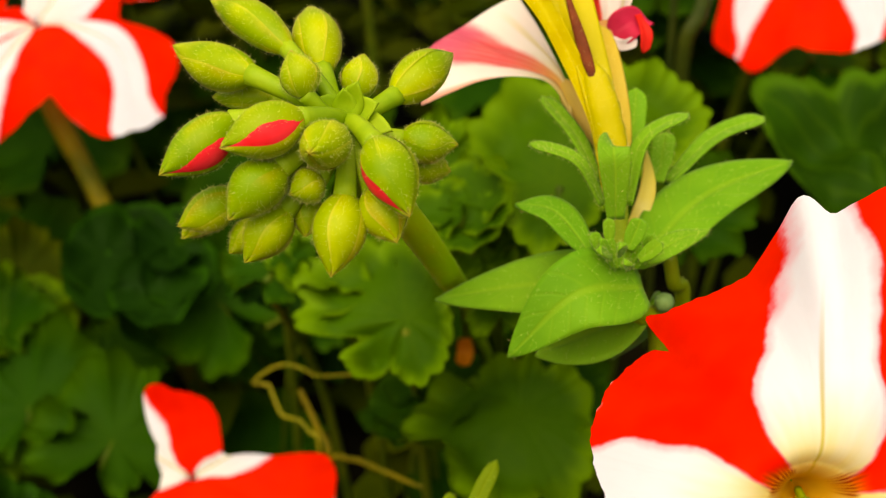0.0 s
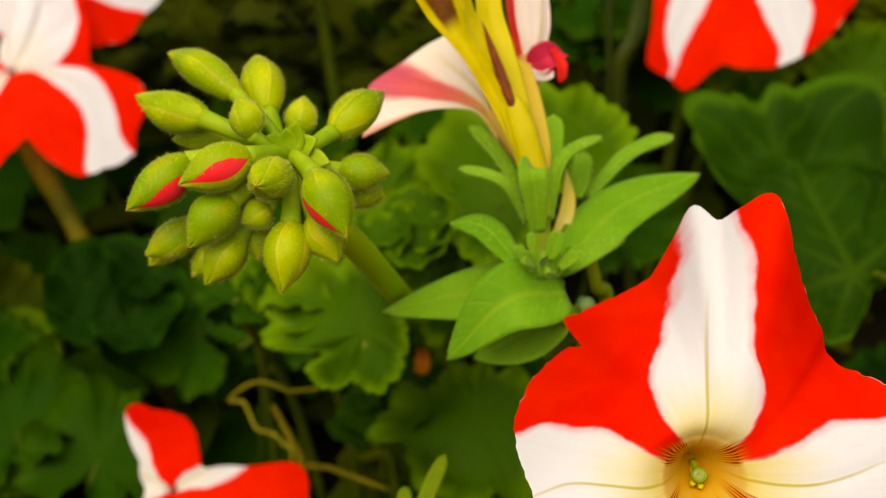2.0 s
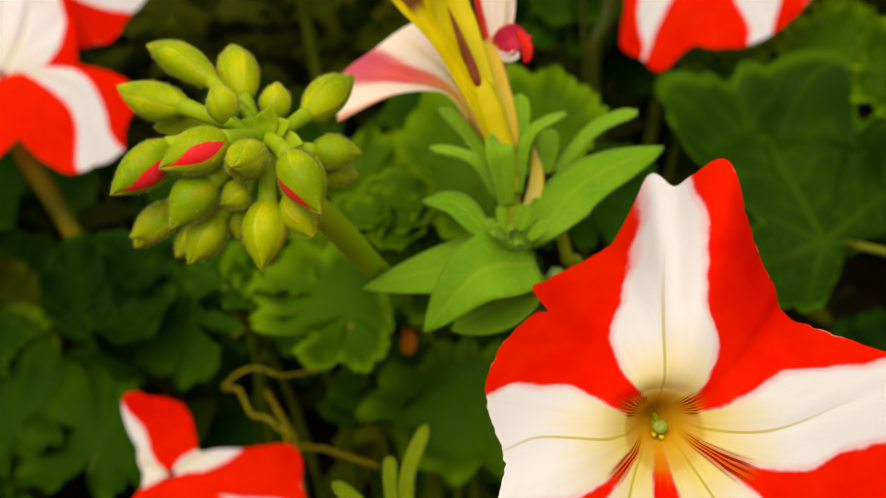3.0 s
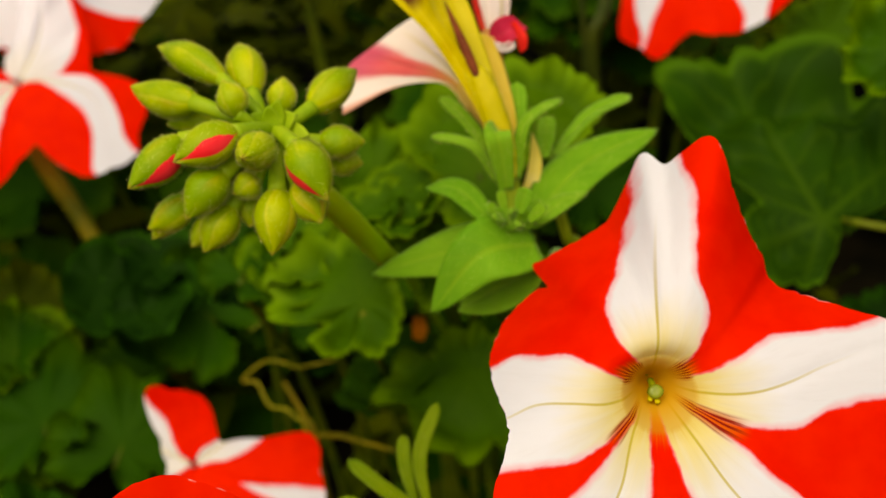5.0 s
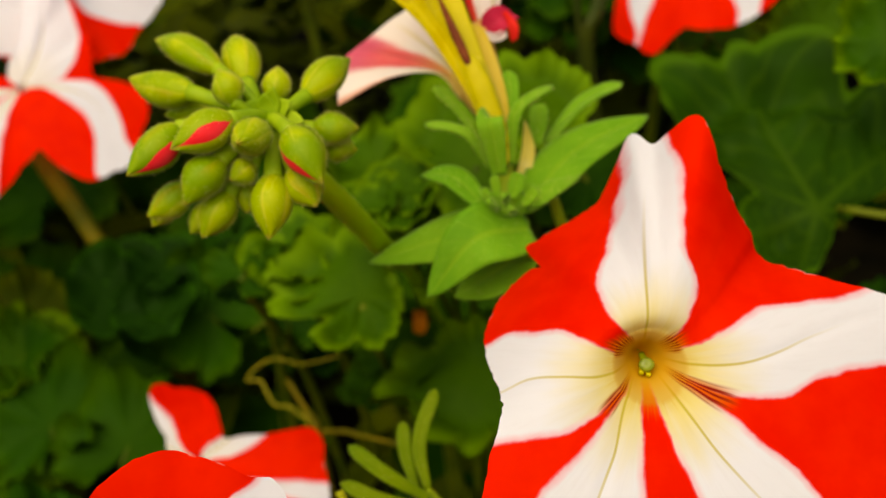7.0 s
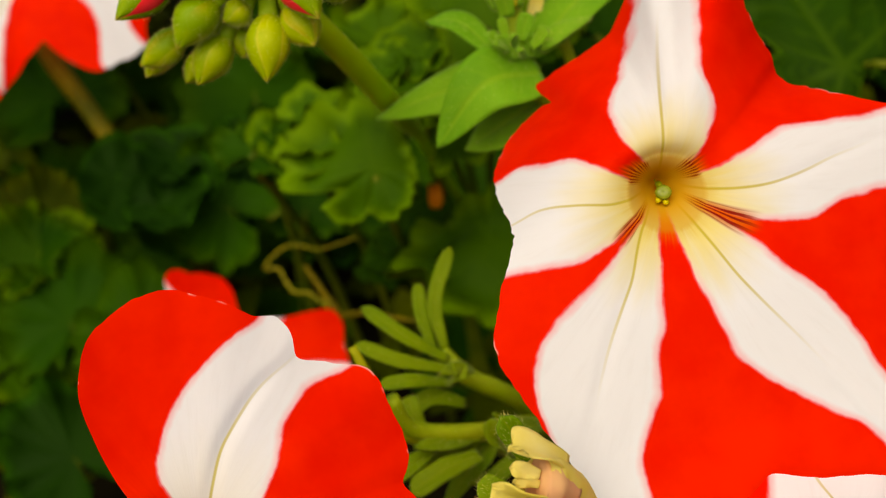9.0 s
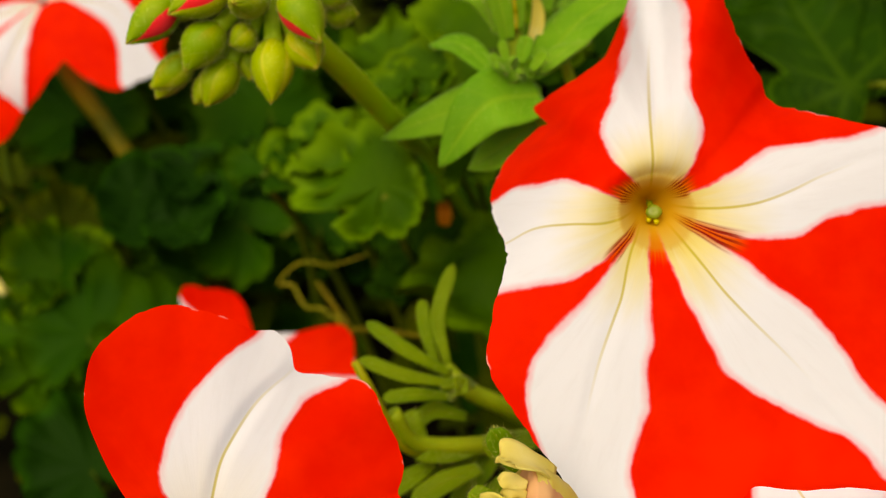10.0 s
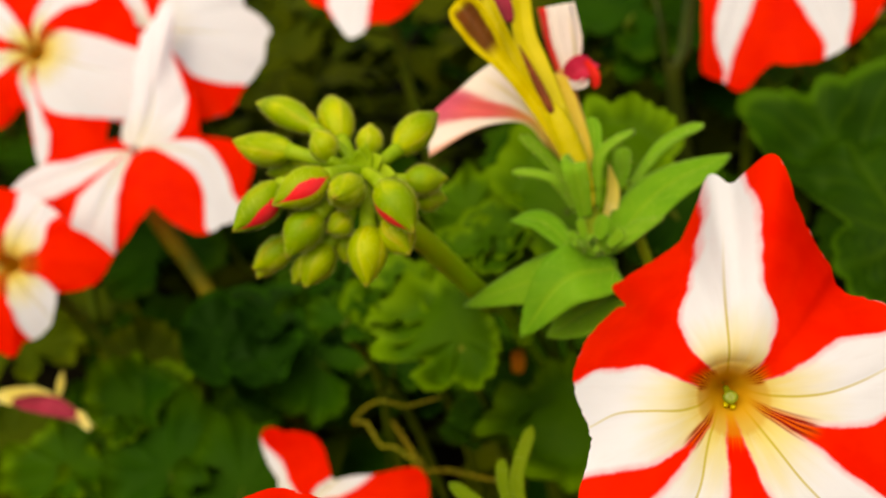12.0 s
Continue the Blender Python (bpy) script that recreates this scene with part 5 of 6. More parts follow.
v, f, a = stalk([P(q) for q in ((0.241, 1.830, 0.174), (0.246, 1.810, 0.144), (0.249, 1.795, 0.112), (0.256, 1.790, 0.063))], [METRES * 0.022, METRES * 0.024, METRES * 0.021, METRES * 0.014], 20, 16, 0.03, 5)
base = part("calyx_base", v, f, M_CALYX, pod, "yellow-green swollen calyx base", a)
hv, hf = fuzz(v, f, 500, 0.0008, 15)
part("hairs", hv, hf, M_HAIR, base, "fine pale hairs")
v, f, a = blade([P(q) for q in ((0.218, 1.766, 0.232), (0.205, 1.764, 0.272), (0.190, 1.764, 0.320), (0.170, 1.764, 0.385))], METRES * 0.0085, D((-0.2, -1, 0.2)), "lance", 0.1, 0.0005, 24, 7, 0.08, 3)
strip = part("inner_strip", v, f, M_BROWN, pod, "dried brown inner strip", a)
hv, hf = fuzz(v, f, 160, 0.0005, 31)
part("hairs", hv, hf, M_HAIR, strip, "fine pale hairs")
v, f, a = blade([P(q) for q in ((0.164, 1.800, 0.435), (0.149, 1.810, 0.484), (0.140, 1.820, 0.533))], METRES * 0.018, D((-0.1, -0.9, 0.2)), "lance", 0.4, 0.0004, 14, 7, 0.08)
part("inner_strip", v, f, M_CRIMSON, pod, "crimson withered petal", a)

fade = thing("faded_petunia", P((0.251, 1.870, 0.148)), "fading petunia with a pink and white limp petal", "flower")
v, f, a = stalk([P(q) for q in ((0.258, 1.850, 0.140), (0.228, 1.868, 0.195), (0.197, 1.882, 0.235), (0.180, 1.890, 0.258))], [METRES * 0.018, METRES * 0.024, METRES * 0.020, METRES * 0.006], 16, 14, 0.05, 4)
part("tube", v, f, M_PEACH, fade, "peach flower tube", a)
v, f, a = limp([
    [(0.198, 1.870, 0.188), (0.169, 1.867, 0.242), (0.133, 1.863, 0.259), (0.062, 1.857, 0.254), (-0.033, 1.850, 0.214)],
    [(0.197, 1.865, 0.192), (0.175, 1.868, 0.242), (0.134, 1.870, 0.265), (0.054, 1.875, 0.267), (-0.029, 1.880, 0.258)],
    [(0.195, 1.860, 0.195), (0.180, 1.877, 0.245), (0.141, 1.893, 0.273), (0.056, 1.927, 0.301), (-0.022, 1.960, 0.317)],
    [(0.195, 1.860, 0.199), (0.184, 1.877, 0.247), (0.149, 1.893, 0.285), (0.081, 1.927, 0.323), (0.032, 1.960, 0.353)],
    [(0.194, 1.860, 0.203), (0.189, 1.877, 0.247), (0.166, 1.893, 0.289), (0.118, 1.927, 0.343), (0.078, 1.960, 0.383)],
    [(0.194, 1.865, 0.207), (0.193, 1.879, 0.239), (0.179, 1.893, 0.277), (0.146, 1.922, 0.348), (0.117, 1.950, 0.400)]], wave=0.004, seed=3)
part("petal", v, f, M_FADED, fade, "limp pink and white petal", a)
v, f, a = stalk([P(q) for q in ((0.265, 1.850, 0.148), (0.256, 1.860, 0.217), (0.249, 1.880, 0.283), (0.252, 1.900, 0.342))], [METRES * 0.020, METRES * 0.023, METRES * 0.019, METRES * 0.020], 16, 14, 0.05, 4)
part("tube", v, f, M_SALMON, fade, "salmon flower tube", a)
v, f, a = limp([
    [(0.241, 1.900, 0.321), (0.236, 1.905, 0.347), (0.229, 1.910, 0.380), (0.222, 1.915, 0.422), (0.217, 1.920, 0.484)],
    [(0.244, 1.885, 0.317), (0.244, 1.890, 0.344), (0.241, 1.895, 0.377), (0.236, 1.900, 0.419), (0.234, 1.905, 0.480)],
    [(0.251, 1.880, 0.314), (0.260, 1.885, 0.343), (0.265, 1.890, 0.376), (0.265, 1.895, 0.417), (0.262, 1.900, 0.479)],
    [(0.261, 1.900, 0.316), (0.277, 1.906, 0.342), (0.291, 1.912, 0.380), (0.297, 1.919, 0.418), (0.293, 1.925, 0.485)]], wave=0.004, seed=5)
part("petal", v, f, M_CURLED, fade, "limp white petal with a red edge", a)
for pts, w, mt, lab, face, shape in (([(0.256, 1.880, 0.324), (0.287, 1.875, 0.340), (0.318, 1.880, 0.341)], 0.027, M_WINE, "crimson shrivelled petal", (0.2, -0.9, 0.2), "ovate"),
                              ([(0.293, 1.868, 0.353), (0.304, 1.865, 0.324), (0.302, 1.870, 0.297)], 0.010, M_SCARLET, "limp red petal", (0.3, -0.9, 0.1), "strap"),
                              ([(0.254, 1.868, 0.318), (0.270, 1.862, 0.307), (0.292, 1.865, 0.314)], 0.0085, M_PALE, "curled white petal edge", (0.1, -0.9, -0.3), "strap")):
    v, f, a = blade([P(q) for q in pts], METRES * w, D(face), shape, 0.5, 0.0004, 20, 13, 0.14, 6, 0.2, 0.05)
    part("petal", v, f, mt, fade, lab, a)
v, f, a = blade([P(q) for q in ((0.269, 1.830, 0.010), (0.302, 1.840, 0.081), (0.306, 1.860, 0.148))], METRES * 0.013, D((0.1, -1, 0.1)), "lance", 0.4, 0.0004, 14, 7)
part("bud_scale", v, f, M_PALE_BUD, shoot, "pale yellow shed bud", a)

# ---- the low petunia sprig with narrow leaves ----
sprig = thing("petunia_sprig", P((0.2, 2.3, -0.95)), "low petunia sprig with narrow bright green leaves", "plant shoot")
for k, (pts, w) in enumerate((([(0.050, 1.860, -0.523), (-0.024, 1.850, -0.467), (-0.088, 1.860, -0.407)], 0.017), ([(0.046, 1.880, -0.507), (0.041, 1.900, -0.419), (0.084, 1.920, -0.327)], 0.0165),
                              ([(0.047, 1.850, -0.540), (-0.034, 1.830, -0.510), (-0.107, 1.830, -0.469)], 0.0165), ([(0.049, 1.840, -0.564), (-0.012, 1.800, -0.545), (-0.072, 1.790, -0.542)], 0.016),
                              ([(0.023, 1.920, -0.508), (0.010, 1.950, -0.445), (0.011, 1.970, -0.387)], 0.016), ([(0.068, 1.850, -0.605), (0.010, 1.840, -0.584), (-0.040, 1.830, -0.611)], 0.020),
                              ([(0.088, 1.830, -0.543), (0.061, 1.780, -0.533), (0.036, 1.750, -0.535)], 0.019))):
    shoot_leaf(pts, w * 0.82, (0.1, -0.85, 0.5), "strap" if k != 6 else "ovate", 0.25, sprig, M_SPRIG, seed=40 + k, hairs=120)
for k, (pts, r) in enumerate((([(0.040, 1.880, -0.511), (0.084, 1.880, -0.565), (0.169, 1.950, -0.636), (0.3, 2.3, -0.85)], 0.018),
                              ([(-0.047, 1.700, -0.555), (-0.020, 1.740, -0.619), (0.092, 1.800, -0.651), (0.194, 1.950, -0.683), (0.3, 2.3, -0.85)], 0.017))):
    v, f, a = stalk([P(q) for q in pts], [METRES * r * 0.8, METRES * r, METRES * r], 22, 12, 0.04, k)
    st = part("stem", v, f, M_SHOOT_STEM, sprig, "", a)
    hv, hf = fuzz(v, f, 400, 0.0007, k + 50)
    part("hairs", hv, hf, M_HAIR, st, "fine pale hairs")
for k, (pts, w) in enumerate((([(0.192, 1.800, -0.656), (0.147, 1.760, -0.647), (0.116, 1.740, -0.610)], 0.028), ([(0.091, 1.800, -0.656), (0.034, 1.760, -0.645), (-0.020, 1.740, -0.648)], 0.024),
                              ([(0.081, 1.800, -0.660), (0.017, 1.780, -0.687), (-0.040, 1.760, -0.704)], 0.026), ([(0.108, 1.820, -0.678), (0.050, 1.800, -0.726), (0.003, 1.780, -0.775)], 0.030),
                              ([(0.155, 1.800, -0.701), (0.100, 1.790, -0.731), (0.055, 1.780, -0.733)], 0.022), ([(0.213, 1.800, -0.780), (0.168, 1.800, -0.814), (0.124, 1.800, -0.839)], 0.034))):
    shoot_leaf(pts, w * 0.75, (0.0, -0.8, 0.6), "ovate", 0.3, sprig, M_SPRIG, seed=60 + k, hairs=160)
v, f, a = stalk([P(q) for q in ((-0.093, 1.660, -0.456), (-0.078, 1.660, -0.497), (-0.066, 1.680, -0.545), (-0.051, 1.720, -0.602), (-0.016, 1.760, -0.639), (0.065, 1.820, -0.657), (0.25, 2.2, -0.85))], [METRES * 0.007, METRES * 0.010, METRES * 0.011, METRES * 0.013], 30, 12, 0.05, 8)
st = part("stem", v, f, M_SPRIG_STEM, sprig, "", a)
hv, hf = fuzz(v, f, 700, 0.0009, 58)
part("hairs", hv, hf, M_HAIR, st, "fine pale hairs")
for k, (pts, w, sh) in enumerate((([(0.067, 1.780, -0.655), (0.019, 1.740, -0.649), (-0.024, 1.720, -0.645)], 0.021, "ovate"), ([(0.006, 1.760, -0.663), (-0.041, 1.740, -0.682), (-0.088, 1.730, -0.703)], 0.020, "strap"),
                                  ([(0.083, 1.750, -0.682), (0.023, 1.720, -0.692), (-0.039, 1.710, -0.720)], 0.022, "strap"), ([(0.138, 1.700, -0.679), (0.115, 1.660, -0.639), (0.114, 1.650, -0.604)], 0.015, "strap"),
                                  ([(0.051, 1.800, -0.555), (0.070, 1.770, -0.538), (0.058, 1.760, -0.518)], 0.022, "ovate"), ([(-0.003, 1.780, -0.645), (-0.021, 1.780, -0.602), (-0.024, 1.790, -0.568)], 0.016, "strap"))):
    shoot_leaf(pts, w, (0.0, -0.75, 0.7), sh, 0.3, sprig, M_SPRIG, seed=90 + k, hairs=220)
opening = thing("opening_petunia_bud", P((0.226, 1.134, -0.635)), "cream petunia bud just opening, flushed pink inside", "flower bud")
v, f, a = stalk([P(q) for q in [(0.225, 1.134, -0.639), (0.200, 1.105, -0.608), (0.175, 1.085, -0.590), (0.162, 1.075, -0.584)]], [METRES * 0.011, METRES * 0.024, METRES * 0.033, METRES * 0.030], 22, 26, 0.06, 9, False)
part("tube", v, f, M_PALE_BUD, opening, "cream flower tube", a)
v, f, a = stalk([P(q) for q in [(0.200, 1.100, -0.606), (0.175, 1.080, -0.589), (0.164, 1.074, -0.584)]], [METRES * 0.020, METRES * 0.031, METRES * 0.027], 14, 22, 0.08, 4)
part("lining", v, f, M_FLUSH, opening, "pink-flushed inner face", a)
for k, (pts, w, face_) in enumerate((([(0.201, 1.090, -0.577), (0.177, 1.070, -0.554), (0.155, 1.060, -0.541), (0.142, 1.055, -0.539)], 0.022, (-0.2, -0.6, 0.8)), ([(0.184, 1.070, -0.613), (0.159, 1.060, -0.603), (0.134, 1.050, -0.589), (0.116, 1.045, -0.577)], 0.019, (-0.1, -0.8, -0.5)), ([(0.167, 1.070, -0.575), (0.151, 1.065, -0.567), (0.137, 1.060, -0.562)], 0.010, (-0.1, -0.9, 0.2)), ([(0.165, 1.070, -0.586), (0.151, 1.065, -0.579), (0.138, 1.060, -0.578)], 0.008, (-0.2, -0.9, 0.1)))):
    v, f, a = blade([P(q) for q in pts], METRES * w, D(face_), "strap", 0.45, 0.0005, 20, 11, 0.14, k + 2, 0, 0.22)
    part("petal", v, f, M_PALE_BUD, opening, "", a)
for k, (pts, w) in enumerate((([(0.179, 1.140, -0.581), (0.152, 1.130, -0.548), (0.133, 1.120, -0.511)], 0.016), ([(0.150, 1.130, -0.630), (0.119, 1.120, -0.603), (0.094, 1.120, -0.586)], 0.016), ([(0.193, 1.100, -0.629), (0.167, 1.070, -0.618), (0.140, 1.060, -0.615)], 0.013))):
    v, f, a = blade([P(q) for q in pts], METRES * w, D((0, -0.9, 0.3)), "strap", 0.35, 0.0005, 16, 9, 0.05, k)
    sp = part("sepal", v, f, M_SPRIG, opening, "hairy green sepal", a)
    hv, hf = fuzz(v, f, 500, 0.0010, k + 80)
    part("hairs", hv, hf, M_HAIR, sp, "fine pale hairs")
v, f, a = stalk([P(q) for q in ((0.229, 1.134, -0.648), (0.253, 1.225, -0.685), (0.35, 2.1, -0.8))], [METRES * 0.0120, METRES * 0.0099, METRES * 0.0087], 14, 12, 0.05, 9)
part("stem", v, f, M_SHOOT_STEM, opening, "", a)

# ---- the geranium plant: scalloped leaves on long petioles ----
plant = thing("geranium_plant", P((0.0, 3.9, -0.9)), "geranium with round scalloped ruffled green leaves", "plant")


def geranium_leaf(origin, r, normal, up=(0, 0, 1), seed=0, mat=None, cup=0.15, ruffle=0.12, deep=0.10, petiole=True, nth=168, nr=12, owner=None, lobes=7, curl=0, rim=None, pits=(), valleys=()):
    m = plane(origin, normal, up)
    v, f, a = round_leaf(m, METRES * r, seed, cup, ruffle, lobes, 0.5, nth, nr, deep, 0.085, rim, pits, valleys)
    if curl:
        v, f, a = ruffled_leaf(m, METRES * r, seed, curl)
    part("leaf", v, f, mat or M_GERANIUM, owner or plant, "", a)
    if petiole:
        p0 = P(origin)
        foot = Vector((p0.x * 0.9 + 0.01 * math.sin(seed), p0.y + 0.05, 0.0))
        mid = p0.lerp(foot, 0.45) + Vector((0, 0.015, 0.0))
        v, f, a = stalk([p0 - m.to_3x3() @ Vector((0, 0, 0.0030 if rim else 0.0008)), p0 - m.to_3x3() @ Vector((0, METRES * r * 0.25, 0.006)), mid, foot], [0.0010, 0.0012, 0.0016], 12, 8, 0.03, seed)
        part("petiole", v, f, M_PETIOLE, owner or plant, "", a)


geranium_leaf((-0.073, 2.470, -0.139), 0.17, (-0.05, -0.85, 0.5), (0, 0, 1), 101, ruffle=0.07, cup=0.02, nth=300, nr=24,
              pits=[(150, 0.165, 0.050, 0.030), (182, 0.150, 0.034, 0.015), (226, 0.098, 0.036, 0.065), (290, 0.105, 0.045, 0.030), (120, 0.15, 0.045, 0.025)],
              valleys=[(198, 9, 0.03), (249, 9, 0.03), (170, 8, 0.015), (325, 12, 0.02)],
              rim=[(20, 0.090), (36, 0.09), (75, 0.139), (85, 0.165), (103, 0.200), (111, 0.190), (118, 0.222), (129, 0.233), (137, 0.212), (143, 0.245), (156, 0.255), (164, 0.240), (169, 0.212), (175, 0.232), (185, 0.226), (191, 0.190), (196, 0.110), (199, 0.092),
                   (203, 0.125), (210, 0.152), (219, 0.158), (225, 0.148), (231, 0.155), (240, 0.140), (246, 0.096), (250, 0.088), (255, 0.108), (264, 0.138), (271, 0.135), (278, 0.153), (288, 0.156), (296, 0.136), (303, 0.140), (313, 0.130), (321, 0.100), (328, 0.108), (345, 0.092)])
geranium_leaf((-0.360, 2.600, -0.050), 0.10, (-0.1, -0.75, 0.6), (0.3, 0, 1), 102, M_SHADELEAF, ruffle=0.14, deep=0.25)
geranium_leaf((0.167, 2.650, -0.353), 0.22, (0.05, -0.8, 0.6), (0, 0, 1), 103, M_MIDLEAF, ruffle=0.14, cup=0.03, nth=240, nr=18, pits=[(130, 0.11, 0.05, 0.030), (165, 0.15, 0.05, 0.035), (195, 0.18, 0.05, 0.030), (225, 0.14, 0.05, 0.045), (255, 0.15, 0.05, 0.030)],
              rim=[(3, 0.160), (36, 0.150), (70, 0.120), (90, 0.090), (98, 0.120), (107, 0.135), (125, 0.160), (140, 0.189), (152, 0.215), (159, 0.204), (173, 0.224), (185, 0.254), (193, 0.245), (201, 0.285),
                   (209, 0.290), (214, 0.190), (220, 0.232), (228, 0.246), (252, 0.243), (273, 0.232), (298, 0.213), (326, 0.180)])
geranium_leaf((0.262, 2.850, -0.363), 0.17, (0.2, -0.8, 0.5), (0.6, 0, -1), 104, M_SHADELEAF)
geranium_leaf((-0.031, 2.800, -0.357), 0.15, (-0.3, -0.65, 0.75), (-1, 0, 0.2), 105, M_SHADELEAF, curl=5)
geranium_leaf((0.218, 2.380, 0.132), 0.17, (-0.1, -0.9, 0.4), (0, 0, 1), 106, ruffle=0.05, cup=0.05, nth=220, nr=18, pits=[(115, 0.16, 0.05, 0.030), (150, 0.13, 0.04, 0.025), (250, 0.10, 0.04, 0.025)],
              rim=[(51, 0.15), (86, 0.219), (105, 0.243), (115, 0.242), (128, 0.214), (140, 0.205), (149, 0.210), (156, 0.185), (163, 0.150), (171, 0.143), (184, 0.108), (197, 0.097), (210, 0.113), (219, 0.122),
                   (243, 0.148), (258, 0.155), (272, 0.142), (290, 0.14), (337, 0.10)])
geranium_leaf((0.371, 2.420, 0.228), 0.15, (0.15, -0.9, 0.4), (0, 0, 1), 107, ruffle=0.05, cup=0.05, nth=220, nr=18, pits=[(20, 0.10, 0.04, 0.025), (60, 0.10, 0.04, 0.025), (95, 0.11, 0.035, 0.02)],
              rim=[(4, 0.152), (12, 0.166), (22, 0.158), (31, 0.167), (44, 0.155), (57, 0.164), (72, 0.164), (87, 0.143), (94, 0.185), (103, 0.184), (133, 0.110), (212, 0.10), (260, 0.10), (316, 0.11), (351, 0.125)])
geranium_leaf((0.242, 2.450, 0.068), 0.13, (0.0, -0.85, 0.5), (-0.6, 0, -1), 108, M_SHADELEAF)
geranium_leaf((0.034, 2.400, 0.072), 0.105, (-0.2, -0.7, 0.6), (0.2, 0, 1), 109, ruffle=0.2, deep=0.25, curl=6)
geranium_leaf((0.074, 2.450, -0.010), 0.10, (-0.1, -0.7, 0.7), (0.8, 0, -0.3), 110, ruffle=0.2, deep=0.25, curl=7)
geranium_leaf((-0.382, 2.750, -0.036), 0.12, (-0.1, -0.8, 0.5), (0.0, 0, -1), 111, M_COOLSHADE)
geranium_leaf((-0.805, 3.300, -0.059), 0.20, (0.1, -0.75, 0.6), (0.2, 0, 1), 112, M_COOLSHADE, ruffle=0.16, deep=0.22, curl=6)
geranium_leaf((-0.715, 3.450, -0.164), 0.16, (0.3, -0.8, 0.5), (0.6, 0, -1), 113, M_COOLSHADE, ruffle=0.16, deep=0.22, curl=7)
geranium_leaf((-0.840, 3.150, -0.488), 0.22, (0.1, -0.8, 0.6), (0.3, 0, 1), 114, M_SHADELEAF)
geranium_leaf((-1.089, 3.250, -0.414), 0.23, (0.0, -0.8, 0.6), (-0.2, 0, 1), 115, M_SHADELEAF)
geranium_leaf((-0.886, 3.500, -0.318), 0.17, (-0.3, -0.8, 0.4), (0.5, 0, 1), 116, M_SHADELEAF)
geranium_leaf((-1.202, 3.400, -0.200), 0.18, (0.4, -0.8, 0.4), (-0.1, 0, 1), 117, M_MIDLEAF)
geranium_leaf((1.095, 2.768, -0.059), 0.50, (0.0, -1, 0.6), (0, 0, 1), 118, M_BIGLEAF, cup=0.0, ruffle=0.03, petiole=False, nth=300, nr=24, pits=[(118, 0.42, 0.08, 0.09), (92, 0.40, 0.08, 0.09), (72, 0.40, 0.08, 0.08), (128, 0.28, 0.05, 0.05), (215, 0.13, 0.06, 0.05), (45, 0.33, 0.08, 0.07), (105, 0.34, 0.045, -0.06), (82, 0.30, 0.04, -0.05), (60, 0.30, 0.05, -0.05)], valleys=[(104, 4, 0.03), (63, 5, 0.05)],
              rim=[(2, 0.10), (19, 0.30), (36, 0.46), (54, 0.535), (63, 0.42), (71, 0.595), (82, 0.605), (91, 0.601), (99, 0.594), (102, 0.565), (104.5, 0.500), (107, 0.560), (111, 0.605), (118, 0.628), (125, 0.611),
                   (130.5, 0.590), (132, 0.545), (128.5, 0.490), (133, 0.42), (136, 0.39), (139, 0.34), (142, 0.25), (147, 0.165), (155, 0.170), (180, 0.207), (215, 0.216), (238, 0.225), (252, 0.199), (265, 0.128), (282, 0.075), (332, 0.070)])
geranium_leaf((1.061, 3.550, 0.573), 0.17, (0.1, -0.8, 0.5), (0.3, 0, 1), 119, M_MIDLEAF)
geranium_leaf((1.374, 3.450, 0.522), 0.16, (-0.2, -0.8, 0.5), (-0.6, 0, 1), 127, M_MIDLEAF)
geranium_leaf((0.123, 2.550, 0.129), 0.14, (-0.2, -0.8, 0.5), (0.5, 0, 1), 128, M_GERANIUM, ruffle=0.16)
geranium_leaf((-0.030, 2.750, 0.177), 0.14, (0.2, -0.8, 0.5), (-0.5, 0, 1), 129, M_GERANIUM, ruffle=0.16)
geranium_leaf((0.321, 2.550, 0.164), 0.15, (0.2, -0.8, 0.5), (0.2, 0, 1), 130, M_GERANIUM)
geranium_leaf((0.503, 2.650, 0.074), 0.16, (-0.1, -0.8, 0.5), (0.8, 0, -1), 131, M_SHADELEAF)
geranium_leaf((-0.029, 2.620, 0.001), 0.11, (0.2, -0.8, 0.5), (-0.2, 0, -1), 132, M_GERANIUM, ruffle=0.18, curl=5)
geranium_leaf((0.126, 2.600, -0.070), 0.13, (0.0, -0.8, 0.5), (0.9, 0, 0.5), 133, M_GERANIUM, ruffle=0.14)
geranium_leaf((-0.232, 2.620, -0.035), 0.13, (-0.2, -0.65, 0.75), (0.9, 0, 0.5), 134, ruffle=0.16, curl=7)
geranium_leaf((1.272, 2.620, 0.325), 0.14, (-0.1, -0.95, 0.3), (0, 0, 1), 120, M_MIDLEAF, ruffle=0.16, petiole=False, nth=220, nr=18, pits=[(130, 0.09, 0.035, 0.03), (180, 0.085, 0.035, 0.03), (235, 0.08, 0.035, 0.03)],
              rim=[(52, 0.154), (80, 0.150), (100, 0.149), (123, 0.156), (141, 0.136), (147, 0.110), (161, 0.121), (175, 0.144), (189, 0.133), (202, 0.153), (215, 0.129), (226, 0.104), (238, 0.134), (256, 0.138), (289, 0.144), (356, 0.125)])
geranium_leaf((-0.390, 3.500, -0.190), 0.15, (0.1, -0.8, 0.5), (0.0, 0, 1), 121, M_SHADELEAF)
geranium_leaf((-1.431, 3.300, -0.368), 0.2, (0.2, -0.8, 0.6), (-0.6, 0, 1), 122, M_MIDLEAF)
geranium_leaf((-1.204, 3.400, -0.210), 0.15, (-0.4, -0.8, 0.5), (0.2, 0, 1), 123, M_SHADELEAF)
